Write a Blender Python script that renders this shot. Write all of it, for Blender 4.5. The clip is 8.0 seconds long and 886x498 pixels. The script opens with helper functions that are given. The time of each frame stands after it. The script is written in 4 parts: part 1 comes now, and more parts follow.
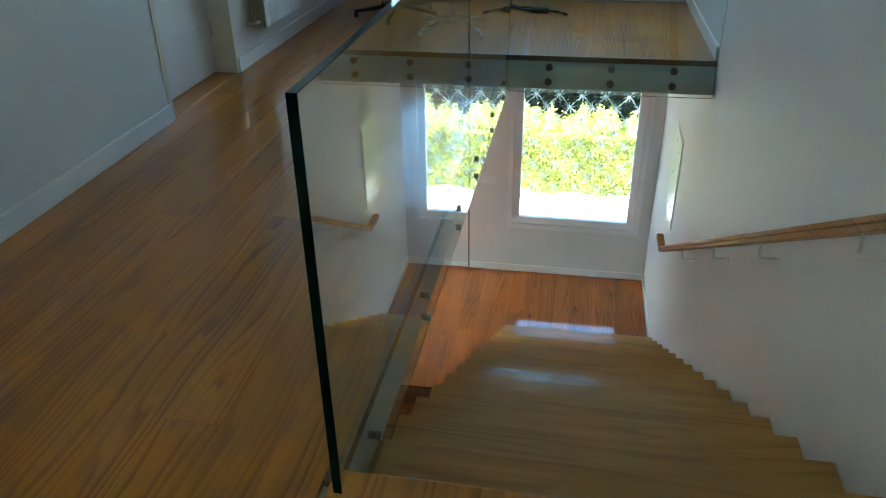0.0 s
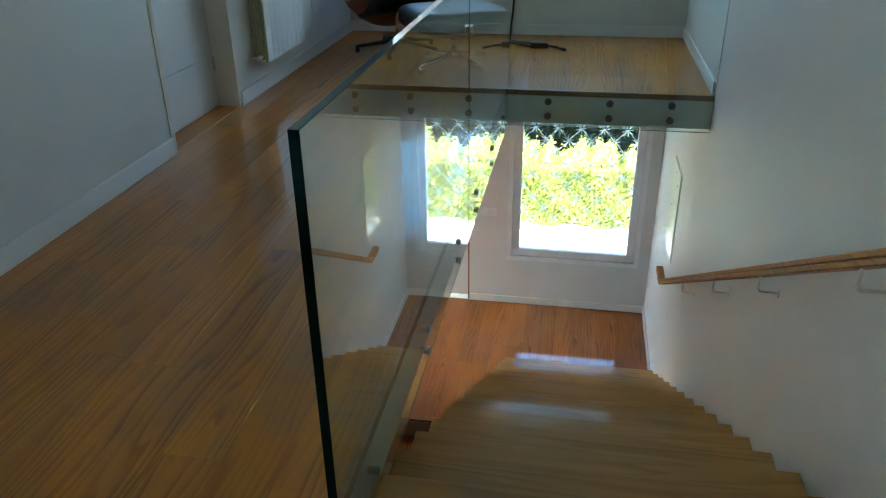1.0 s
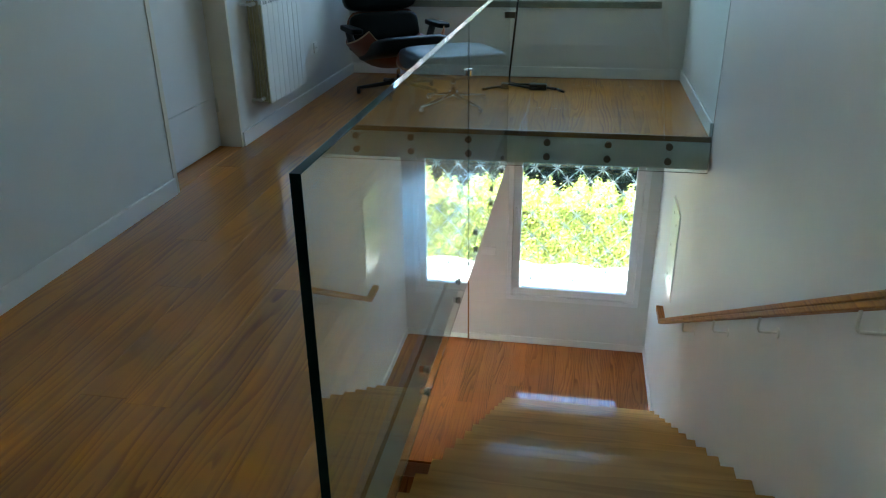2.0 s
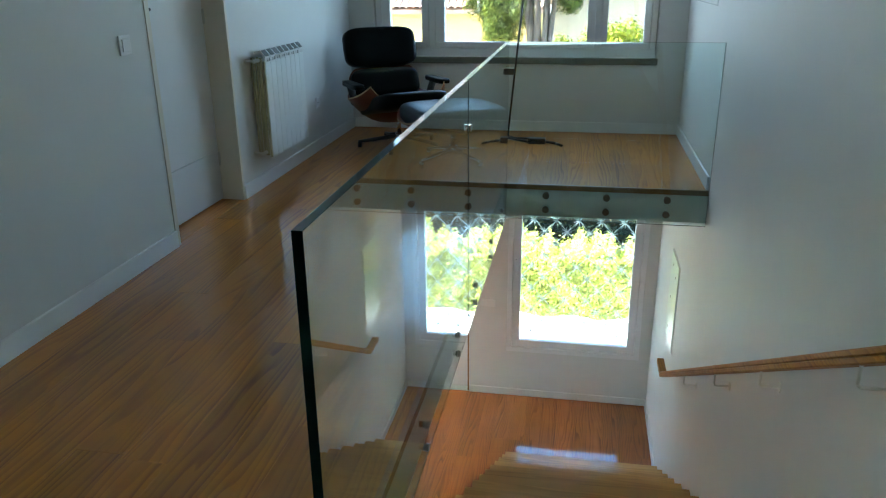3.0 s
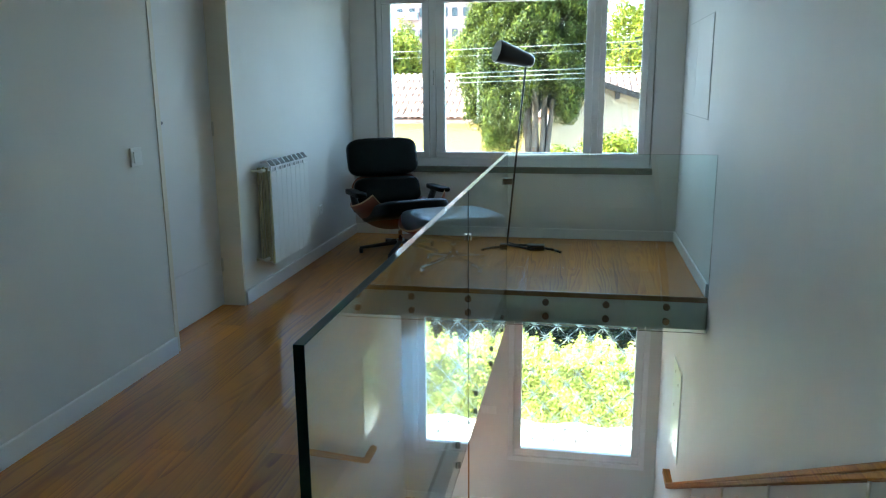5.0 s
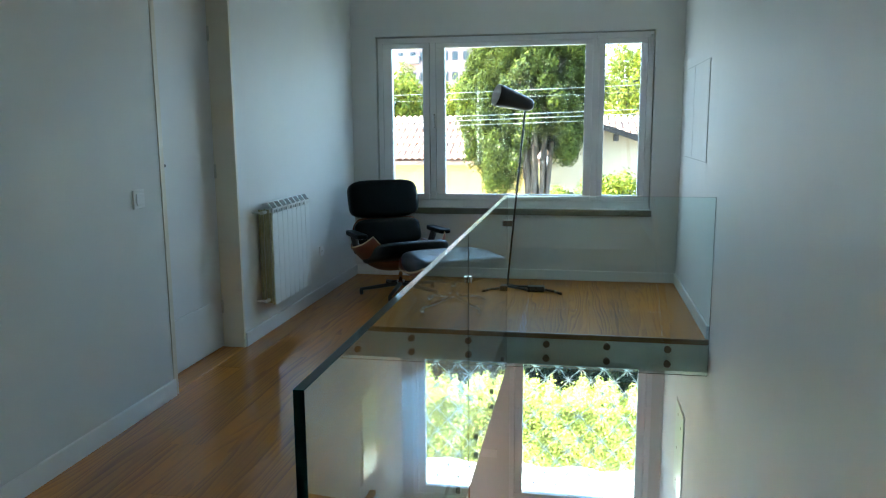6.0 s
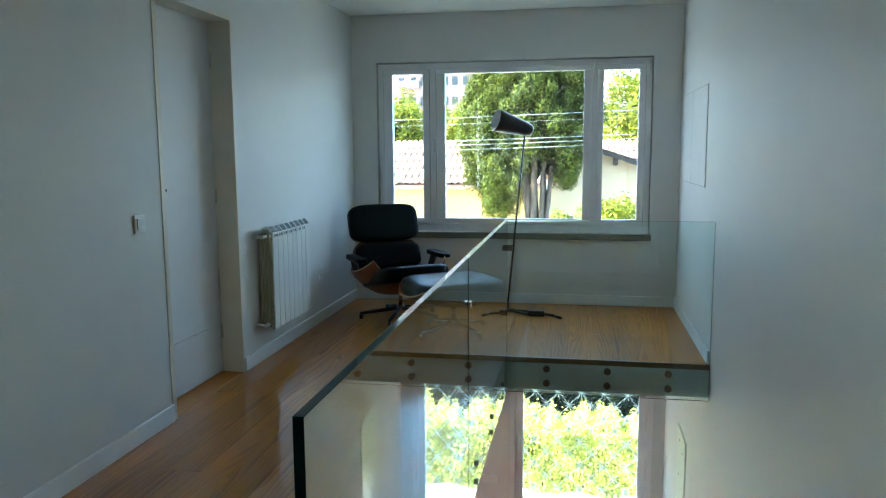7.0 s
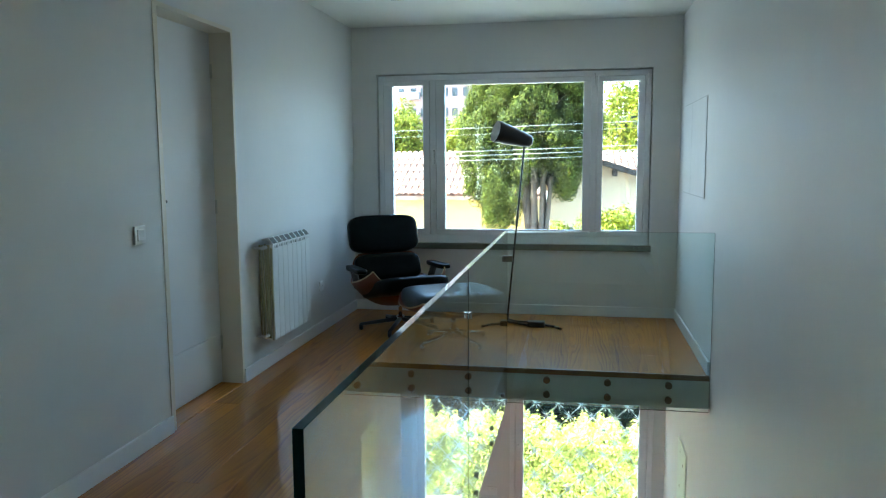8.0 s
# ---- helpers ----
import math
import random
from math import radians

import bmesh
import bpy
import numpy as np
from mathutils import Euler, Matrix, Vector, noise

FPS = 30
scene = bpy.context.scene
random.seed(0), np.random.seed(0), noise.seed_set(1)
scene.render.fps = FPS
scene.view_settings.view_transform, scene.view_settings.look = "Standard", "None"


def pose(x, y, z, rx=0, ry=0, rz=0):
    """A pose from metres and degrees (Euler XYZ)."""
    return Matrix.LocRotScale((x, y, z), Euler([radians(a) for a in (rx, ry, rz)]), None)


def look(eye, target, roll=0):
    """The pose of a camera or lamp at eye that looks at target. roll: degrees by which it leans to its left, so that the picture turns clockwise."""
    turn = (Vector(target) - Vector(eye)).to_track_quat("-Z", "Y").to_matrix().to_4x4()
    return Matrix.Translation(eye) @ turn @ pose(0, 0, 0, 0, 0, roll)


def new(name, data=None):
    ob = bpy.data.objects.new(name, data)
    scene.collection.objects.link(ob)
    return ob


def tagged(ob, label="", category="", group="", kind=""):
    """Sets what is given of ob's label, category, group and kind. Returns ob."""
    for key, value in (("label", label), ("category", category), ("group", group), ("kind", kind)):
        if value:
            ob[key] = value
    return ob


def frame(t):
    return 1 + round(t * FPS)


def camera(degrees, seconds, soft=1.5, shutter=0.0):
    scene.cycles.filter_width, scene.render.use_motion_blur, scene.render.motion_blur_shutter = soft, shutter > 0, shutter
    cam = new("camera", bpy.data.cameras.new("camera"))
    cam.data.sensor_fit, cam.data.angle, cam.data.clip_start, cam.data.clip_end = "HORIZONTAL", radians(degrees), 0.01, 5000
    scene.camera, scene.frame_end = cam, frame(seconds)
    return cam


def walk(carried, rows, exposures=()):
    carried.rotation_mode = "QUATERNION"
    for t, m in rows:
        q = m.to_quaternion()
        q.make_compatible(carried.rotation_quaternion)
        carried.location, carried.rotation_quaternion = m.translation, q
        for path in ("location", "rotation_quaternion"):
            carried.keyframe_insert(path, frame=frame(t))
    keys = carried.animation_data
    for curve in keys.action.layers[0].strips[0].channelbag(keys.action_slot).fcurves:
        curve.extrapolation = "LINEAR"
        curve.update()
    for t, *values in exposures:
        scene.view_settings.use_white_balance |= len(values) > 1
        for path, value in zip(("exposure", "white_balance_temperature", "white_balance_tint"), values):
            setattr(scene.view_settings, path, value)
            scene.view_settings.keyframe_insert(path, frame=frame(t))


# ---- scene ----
# Camera on a tripod at the head of the stairs, tilting up.
cam = camera(61.04, 8.0, soft=1.15)
PATH = [(0, -0.0488, 0.1932, 1.2326, -29.404, 10.625, -0.977), (0.5, -0.0485, 0.1920, 1.2359, -28.473, 10.600, -0.913),
        (1, -0.0481, 0.1900, 1.2410, -27.006, 10.573, -0.849), (1.5, -0.0476, 0.1881, 1.2456, -25.702, 10.543, -0.793),
        (3, -0.0456, 0.1791, 1.2641, -20.224, 10.441, -0.632), (3.5, -0.0449, 0.1755, 1.2704, -18.310, 10.417, -0.584),
        (4, -0.0440, 0.1715, 1.2770, -16.243, 10.397, -0.540), (4.5, -0.0433, 0.1677, 1.2826, -14.443, 10.390, -0.493),
        (5, -0.0425, 0.1632, 1.2889, -12.374, 10.381, -0.451), (6.5, -0.0407, 0.1536, 1.3010, -8.275, 10.375, -0.377),
        (7, -0.0403, 0.1517, 1.3032, -7.494, 10.364, -0.367), (7.5, -0.0401, 0.1504, 1.3046, -7.001, 10.356, -0.360),
        (8, -0.0399, 0.1496, 1.3055, -6.681, 10.350, -0.352)]
walk(cam, [(t, pose(x, y, z, 90 + p, 0, w) @ pose(0, 0, 0, 0, 0, r)) for t, x, y, z, p, w, r in PATH],
     exposures=[(0, 3.54, 5400, -7), (8, 3.54, 5400, -7)])

# ---- light ----
SUN_TO = Vector((0.70, 0.14, -0.70)).normalized()     # the way the sunlight travels
world = bpy.data.worlds.new("sky")
scene.world = world
world.use_nodes = True
wn = world.node_tree.nodes
sky = wn.new("ShaderNodeTexSky")
sky.sky_type, sky.sun_disc = "NISHITA", False
sky.sun_elevation = math.asin(-SUN_TO.z)
sky.sun_rotation = math.atan2(-SUN_TO.x, -SUN_TO.y)
wn["Background"].inputs["Strength"].default_value = 0.15
world.node_tree.links.new(sky.outputs[0], wn["Background"].inputs["Color"])
sun = new("sun", bpy.data.lights.new("sun", "SUN"))
sun.data.energy, sun.data.angle, sun.data.color = 5.0, radians(0.5), (1.0, 0.94, 0.84)
sun.matrix_world = look((0, 0, 30), Vector((0, 0, 30)) + SUN_TO)



def daylight(name, size, energy, color, eye, target):
    """An area lamp added at a window to stand in for sky light."""
    ob = new(name, bpy.data.lights.new(name, "AREA"))
    ob.data.shape, ob.data.size, ob.data.size_y, ob.data.energy, ob.data.color = "RECTANGLE", *size, energy, color
    ob.matrix_world = look(eye, target)


daylight("landing_daylight", (1.65, 1.25), 0.56, (0.96, 0.98, 1.0), (-0.52, 6.30, 1.335), (0.22, 3.0, 1.0))
daylight("lower_window_daylight", (1.0, 1.4), 0.04, (1.0, 0.95, 0.85), (-0.006, 6.925, -1.475), (-0.006, 4.0, -1.7))
# Fill lamp for the lower hall, set at an added, unseen window.
daylight("hall_daylight", (0.55, 0.95), 0.02, (1.0, 0.95, 0.92), (-3.29, 5.875, -1.375), (0, 5.875, -1.5))

# ---- materials ----
def material(name):
    m = bpy.data.materials.new(name)
    m.use_nodes = True
    return m, m.node_tree.nodes, m.node_tree.links, m.node_tree.nodes["Principled BSDF"]


def mapped(n, l, scale, random_shift=0.0):
    """World position, scaled, moved by each object's own random number."""
    geo = n.new("ShaderNodeNewGeometry")
    mp = n.new("ShaderNodeMapping")
    mp.inputs["Scale"].default_value = scale
    l.new(geo.outputs["Position"], mp.inputs["Vector"])
    if random_shift:
        info = n.new("ShaderNodeObjectInfo")
        mul = n.new("ShaderNodeVectorMath")
        mul.operation = "SCALE"
        mul.inputs[0].default_value = (random_shift, random_shift * 1.7, random_shift * 0.6)
        l.new(info.outputs["Random"], mul.inputs["Scale"])
        l.new(mul.outputs[0], mp.inputs["Location"])
    return mp.outputs["Vector"]


def noise_node(n, l, vec, scale, detail=3.0, rough=0.55):
    t = n.new("ShaderNodeTexNoise")
    t.inputs["Scale"].default_value, t.inputs["Detail"].default_value, t.inputs["Roughness"].default_value = scale, detail, rough
    l.new(vec, t.inputs["Vector"])
    return t.outputs["Fac"]


def ramp(n, l, fac, stops):
    r = n.new("ShaderNodeValToRGB")
    while len(r.color_ramp.elements) < len(stops):
        r.color_ramp.elements.new(0.5)
    for e, (p, c) in zip(r.color_ramp.elements, stops):
        e.position, e.color = p, (*c, 1)
    l.new(fac, r.inputs["Fac"])
    return r.outputs["Color"]


def math_node(n, l, op, a, b=None, c=None):
    m = n.new("ShaderNodeMath")
    m.operation = op
    for i, v in enumerate((a, b, c)):
        if v is None:
            continue
        if isinstance(v, (int, float)):
            m.inputs[i].default_value = v
        else:
            l.new(v, m.inputs[i])
    return m.outputs[0]


def mix_col(n, l, fac, a, b, mode="MIX"):
    m = n.new("ShaderNodeMix")
    m.data_type, m.blend_type = "RGBA", mode
    for i, v in ((0, fac), (6, a), (7, b)):
        if isinstance(v, (int, float)):
            m.inputs[i].default_value = v
        elif isinstance(v, tuple):
            m.inputs[i].default_value = (*v, 1)
        else:
            l.new(v, m.inputs[i])
    return m.outputs[2]


def bump(n, l, bsdf, height, strength, distance):
    b = n.new("ShaderNodeBump")
    b.inputs["Strength"].default_value, b.inputs["Distance"].default_value = strength, distance
    l.new(height, b.inputs["Height"])
    l.new(b.outputs[0], bsdf.inputs["Normal"])


def plain(name, color, rough=0.5, metal=0.0, vary=0.12, scale=8.0, relief=0.0, coat=0.0):
    """A surface of one colour with blotches at two scales and fine relief."""
    m, n, l, b = material(name)
    vec = mapped(n, l, (1, 1, 1), 3.0)
    big, fine = noise_node(n, l, vec, scale * 0.25, 2.0), noise_node(n, l, vec, scale * 8, 3.0)
    both = math_node(n, l, "ADD", math_node(n, l, "MULTIPLY", big, 0.7), math_node(n, l, "MULTIPLY", fine, 0.3))
    lo = tuple(c * (1 - vary) for c in color)
    hi = tuple(min(1.0, c * (1 + vary)) for c in color)
    l.new(ramp(n, l, both, [(0.3, lo), (0.7, hi)]), b.inputs["Base Color"])
    b.inputs["Roughness"].default_value, b.inputs["Metallic"].default_value = rough, metal
    b.inputs["Coat Weight"].default_value = coat
    if relief:
        bump(n, l, b, fine, 0.4, relief)
    return m


def wood(name, early, late, along="y", rough=0.3, coat=0.3, rings=9.0, lines=40.0, sharp=0.9, vary=0.12):
    """Flat-sawn boards: cathedral growth rings, pores along the grain, a different tone for each board."""
    m, n, l, b = material(name)
    s = {"y": (7.0, 0.65, 7.0), "x": (0.6, 7.5, 7.5), "z": (7.5, 7.5, 0.6)}[along]
    vec = mapped(n, l, s, 37.0)
    field = noise_node(n, l, vec, 1.0, 2.0, 0.5)
    dot = n.new("ShaderNodeVectorMath")
    dot.operation = "DOT_PRODUCT"
    dot.inputs[1].default_value = {"y": (lines, 0, lines), "x": (0, lines, lines), "z": (lines, lines, 0)}[along]
    l.new(mapped(n, l, (1, 1, 1), 37.0), dot.inputs[0])
    ring = math_node(n, l, "FRACT", math_node(n, l, "ADD", math_node(n, l, "MULTIPLY", field, rings), dot.outputs["Value"]))
    ring = math_node(n, l, "MULTIPLY", math_node(n, l, "POWER", ring, 2.0), math_node(n, l, "SUBTRACT", 1.0, math_node(n, l, "POWER", ring, 12.0)))
    fine_s = {"y": (150, 5, 150), "x": (5, 150, 150), "z": (150, 150, 5)}[along]
    fine = noise_node(n, l, mapped(n, l, fine_s, 11.0), 1.0, 3.0)
    mid_s = {"y": (14, 0.8, 14), "x": (0.8, 14, 14), "z": (14, 14, 0.8)}[along]
    streak = noise_node(n, l, mapped(n, l, mid_s, 23.0), 1.0, 3.0, 0.6)
    blot = noise_node(n, l, mapped(n, l, (1.6, 1.6, 1.6), 5.0), 1.0, 3.0)
    zone = math_node(n, l, "MINIMUM", math_node(n, l, "MAXIMUM", math_node(n, l, "MULTIPLY_ADD", streak, 3.2, -0.95), 0.12), 1.25)
    amount = math_node(n, l, "MULTIPLY", math_node(n, l, "MULTIPLY", ring, zone), math_node(n, l, "MULTIPLY_ADD", fine, 0.6, sharp - 0.3))
    amount = math_node(n, l, "ADD", amount, math_node(n, l, "MULTIPLY", math_node(n, l, "SUBTRACT", streak, 0.5), 0.35))
    amount = math_node(n, l, "MINIMUM", math_node(n, l, "MAXIMUM", amount, 0.0), 1.0)
    col = mix_col(n, l, amount, early, late)
    info = n.new("ShaderNodeObjectInfo")
    tone = math_node(n, l, "MULTIPLY_ADD", info.outputs["Random"], vary * 2, 1 - vary)
    tone = math_node(n, l, "MULTIPLY", tone, math_node(n, l, "MULTIPLY_ADD", blot, 0.5, 0.75))
    cmb = n.new("ShaderNodeCombineColor")
    for i in range(3):
        l.new(tone, cmb.inputs[i])
    l.new(mix_col(n, l, 1.0, col, cmb.outputs[0], "MULTIPLY"), b.inputs["Base Color"])
    l.new(math_node(n, l, "MULTIPLY_ADD", blot, 0.22, rough - 0.11), b.inputs["Roughness"])
    b.inputs["Coat Weight"].default_value, b.inputs["Coat Roughness"].default_value = coat, 0.09
    bump(n, l, b, math_node(n, l, "ADD", math_node(n, l, "MULTIPLY", ring, 0.4), fine), 0.12, 0.0006)
    return m


def paint(name, color, rough=0.55):
    """Rolled wall paint: faint roller stipple, slow unevenness and scuffs."""
    m, n, l, b = material(name)
    vec = mapped(n, l, (1, 1, 1))
    slow, mid, fine = noise_node(n, l, vec, 0.9, 3.0), noise_node(n, l, vec, 7.0, 4.0), noise_node(n, l, vec, 260.0, 2.0)
    f = math_node(n, l, "ADD", math_node(n, l, "MULTIPLY", slow, 0.6), math_node(n, l, "MULTIPLY", mid, 0.4))
    l.new(ramp(n, l, f, [(0.25, tuple(c * 0.95 for c in color)), (0.75, color)]), b.inputs["Base Color"])
    b.inputs["Roughness"].default_value = rough
    bump(n, l, b, math_node(n, l, "ADD", fine, math_node(n, l, "MULTIPLY", mid, 1.5)), 0.25, 0.0008)
    return m


def glass(name, color, rough=0.0):
    m, n, l, b = material(name)
    b.inputs["Base Color"].default_value = (*color, 1)
    b.inputs["Transmission Weight"].default_value = 1.0
    b.inputs["Roughness"].default_value, b.inputs["IOR"].default_value = rough, 1.5
    return m


def leaves_mat(name, dark, light, rough=0.55):
    m, n, l, b = material(name)
    geo = n.new("ShaderNodeNewGeometry")
    col = ramp(n, l, geo.outputs["Random Per Island"], [(0.0, dark), (0.6, tuple((a + c) / 2 for a, c in zip(dark, light))), (1.0, light)])
    l.new(col, b.inputs["Base Color"])
    b.inputs["Roughness"].default_value, b.inputs["Specular IOR Level"].default_value = rough, 0.12
    tr = n.new("ShaderNodeBsdfTranslucent")
    l.new(col, tr.inputs["Color"])
    mx = n.new("ShaderNodeMixShader")
    mx.inputs[0].default_value = 0.3
    l.new(b.outputs[0], mx.inputs[1])
    l.new(tr.outputs[0], mx.inputs[2])
    l.new(mx.outputs[0], n["Material Output"].inputs["Surface"])
    return m


WALL = paint("wall_paint", (0.71, 0.71, 0.70))
CEIL = paint("ceiling_paint", (0.87, 0.88, 0.85), 0.7)
TRIM = paint("satin_white_paint", (0.80, 0.80, 0.80), 0.35)
DOOR_WHITE = paint("door_lacquer", (0.74, 0.74, 0.75), 0.5)
PVC = plain("white_window_frame", (0.78, 0.78, 0.80), 0.3, vary=0.03)
FLOOR_UP = wood("pine_floor", (0.48, 0.184, 0.003), (0.195, 0.060, 0.001), "y", 0.5, 0.8, rings=10.0, lines=36.0, sharp=1.0)
FLOOR_LOW = wood("reddish_pine_floor", (0.38, 0.118, 0.018), (0.13, 0.030, 0.004), "y", 0.4, 1.0, rings=11.0, lines=42.0, sharp=1.1)
TREAD = wood("stair_wood", (0.52, 0.28, 0.060), (0.29, 0.135, 0.022), "x", 0.5, 0.6, rings=8.0, lines=12.0, sharp=0.8, vary=0.08)
for m, gloss, sheen in ((FLOOR_UP, 0.11, 0.35), (FLOOR_LOW, 0.05, 0.05), (TREAD, 0.16, 0.15)):
    m.node_tree.nodes["Principled BSDF"].inputs["Specular IOR Level"].default_value = sheen
    m.node_tree.nodes["Principled BSDF"].inputs["Coat Roughness"].default_value = gloss
FLOOR_UP.node_tree.nodes["Principled BSDF"].inputs["Coat IOR"].default_value = 1.5
FLOOR_LOW.node_tree.nodes["Principled BSDF"].inputs["Coat IOR"].default_value = 1.7
# Paler and pinker than the treads: light on the risers, put into colour.
RISER_LIT = wood("lit_riser_wood", (0.55, 0.27, 0.15), (0.40, 0.17, 0.08), "x", 0.4, 0.2)
SUBFLOOR = plain("dark_joint", (0.08, 0.035, 0.015), 0.8)
EDGE_WOOD = wood("floor_edge_wood", (0.24, 0.13, 0.05), (0.15, 0.07, 0.025), "x", 0.4, 0.1)
RAIL_WOOD = wood("handrail_wood", (0.42, 0.165, 0.012), (0.20, 0.065, 0.005), "y", 0.5, 0.15)
RAIL_WOOD.node_tree.nodes["Principled BSDF"].inputs["Specular IOR Level"].default_value = 0.15
SHELL_WOOD = wood("plywood_veneer", (0.17, 0.045, 0.014), (0.08, 0.020, 0.006), "y", 0.45, 0.1)
SHELL_EDGE = plain("plywood_edge", (0.5, 0.36, 0.2), 0.5)
GLASS = glass("green_glass", (0.87, 0.992, 0.965))
GLASS_EDGE = plain("polished_glass_edge", (0.002, 0.009, 0.007), 0.12, vary=0.3, scale=20)
GLASS_EDGE.node_tree.nodes["Principled BSDF"].inputs["IOR"].default_value = 1.08
GLASS_TOP = plain("polished_glass_top", (0.012, 0.06, 0.05), 0.06, vary=0.3, scale=30)
GLASS_TOP.node_tree.nodes["Principled BSDF"].inputs["IOR"].default_value = 1.3
PANE = glass("clear_window_glass", (0.99, 1.0, 0.99))
SATIN = plain("satin_steel", (0.72, 0.72, 0.68), 0.42, 0.7, vary=0.04)
GUN = plain("dark_steel", (0.22, 0.22, 0.20), 0.3, 1.0)
STEEL = plain("brushed_steel", (0.55, 0.54, 0.50), 0.28, 1.0)
DARK_METAL = plain("dark_bronze_metal", (0.17, 0.15, 0.11), 0.4, 0.8)
BLACK = plain("black_enamel", (0.012, 0.012, 0.013), 0.35)
LEATHER = plain("black_leather", (0.003, 0.005, 0.005), 0.34, vary=0.3, scale=30, relief=0.0012)
LEATHER.node_tree.nodes["Principled BSDF"].inputs["Specular IOR Level"].default_value = 0.10
JOINT_GREY = plain("grey_joint", (0.50, 0.50, 0.49), 0.8)
# Lighter, teal base colour carries the window's sheen on the ottoman.
OTTO_LEATHER = plain("sheen_black_leather", (0.020, 0.030, 0.034), 0.38, vary=0.3, scale=30, relief=0.0012)
CHROME = plain("chrome", (0.7, 0.7, 0.7), 0.08, 1.0, vary=0.03)
RAD_WHITE = plain("radiator_enamel", (0.74, 0.75, 0.73), 0.35, vary=0.04)
RAD_DARK = plain("radiator_slot_shade", (0.09, 0.09, 0.08), 0.6)
# Darker and more olive than the front enamel.
RAD_SIDE = plain("radiator_side_enamel", (0.40, 0.38, 0.24), 0.4, vary=0.08)
PLASTIC = plain("white_plastic", (0.76, 0.76, 0.76), 0.3, vary=0.03)
SILL = plain("grey_green_stone", (0.16, 0.17, 0.14), 0.4, vary=0.25, scale=20)
BOX_LID = plain("panel_lid", (0.70, 0.76, 0.70), 0.3, vary=0.03, coat=0.12)
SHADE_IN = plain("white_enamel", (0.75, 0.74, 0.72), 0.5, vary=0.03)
STONE = plain("pale_paving", (0.74, 0.72, 0.68), 0.8, vary=0.12, scale=6, relief=0.002)
GROUND_BOUNCE = plain("pale_bounce_ground", (0.24, 0.23, 0.21), 0.9, vary=0.25, scale=4, relief=0.004)
PLASTER_Y = plain("yellow_render", (0.66, 0.46, 0.15), 0.85, vary=0.08, scale=3, relief=0.004)
PLASTER_B = plain("beige_render", (0.55, 0.44, 0.30), 0.85, vary=0.08, scale=3, relief=0.004)
PLASTER_W = plain("pale_pink_render", (0.36, 0.23, 0.20), 0.85, vary=0.06, scale=1)
TILE = plain("sunlit_roof_tile", (0.40, 0.26, 0.19), 0.85, vary=0.4, scale=10)
DARK_WOOD = plain("dark_eave_wood", (0.05, 0.035, 0.025), 0.7, vary=0.3)
BARK = plain("grey_bark", (0.13, 0.098, 0.075), 0.9, vary=0.35, scale=14, relief=0.02)
GRILLE = plain("white_painted_iron", (0.80, 0.81, 0.78), 0.45, vary=0.05)
CABLE = plain("pale_cable", (0.3, 0.3, 0.28), 0.5, vary=0.05)
BLIND = leaves_mat("white_blind_fabric", (0.50, 0.53, 0.53), (0.50, 0.53, 0.53), 0.9)
BLIND.node_tree.nodes["Mix Shader"].inputs[0].default_value = 0.6
DARK_GLASS = plain("dark_window_glass", (0.03, 0.035, 0.045), 0.1)
LEAF_TREE = leaves_mat("conifer_leaves", (0.005, 0.015, 0.005), (0.155, 0.170, 0.016), 0.6)
LEAF_HEDGE = leaves_mat("hedge_leaves", (0.40, 0.43, 0.10), (0.66, 0.65, 0.18))
LEAF_BRIGHT = leaves_mat("sunny_leaves", (0.07, 0.10, 0.008), (0.30, 0.28, 0.025))
# Near-black, so the shade inside crowns and shrubs lies in the colour.
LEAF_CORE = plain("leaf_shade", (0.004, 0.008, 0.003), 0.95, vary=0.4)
HEDGE_CORE = plain("hedge_inside", (0.10, 0.14, 0.02), 0.9, vary=0.5, scale=30)
LEAF_DARK = leaves_mat("shaded_evergreen_leaves", (0.008, 0.014, 0.008), (0.022, 0.034, 0.016), 0.6)


# ---- building blocks ----
def box(bm, x0, x1, y0, y1, z0, z1, bevel=0.0, mi=0):
    vs = [bm.verts.new((x, y, z)) for x in (x0, x1) for y in (y0, y1) for z in (z0, z1)]
    fs = [bm.faces.new([vs[i] for i in q]) for q in
          ((0, 1, 3, 2), (4, 6, 7, 5), (0, 4, 5, 1), (2, 3, 7, 6), (0, 2, 6, 4), (1, 5, 7, 3))]
    for f in fs:
        f.material_index = mi
    if bevel:
        es = list({e for f in fs for e in f.edges})
        bmesh.ops.bevel(bm, geom=es, offset=bevel, segments=2, affect="EDGES", profile=0.6)
    return bm


def tube(bm, a, b, r0, r1=None, seg=12, caps=True):
    """A round bar from a to b."""
    a, b = Vector(a), Vector(b)
    r1 = r0 if r1 is None else r1
    q = (b - a).to_track_quat("Z", "Y")
    rings = []
    for c, r in ((a, r0), (b, r1)):
        rings.append([bm.verts.new(c + q @ Vector((r * math.cos(i * math.tau / seg), r * math.sin(i * math.tau / seg), 0))) for i in range(seg)])
    for i in range(seg):
        f = bm.faces.new((rings[0][i], rings[0][(i + 1) % seg], rings[1][(i + 1) % seg], rings[1][i]))
        f.smooth = True
    if caps:
        bm.faces.new(rings[0][::-1])
        bm.faces.new(rings[1])
    return bm


def path_tube(bm, pts, r, seg=10):
    for a, b in zip(pts, pts[1:]):
        tube(bm, a, b, r, seg=seg)
    return bm


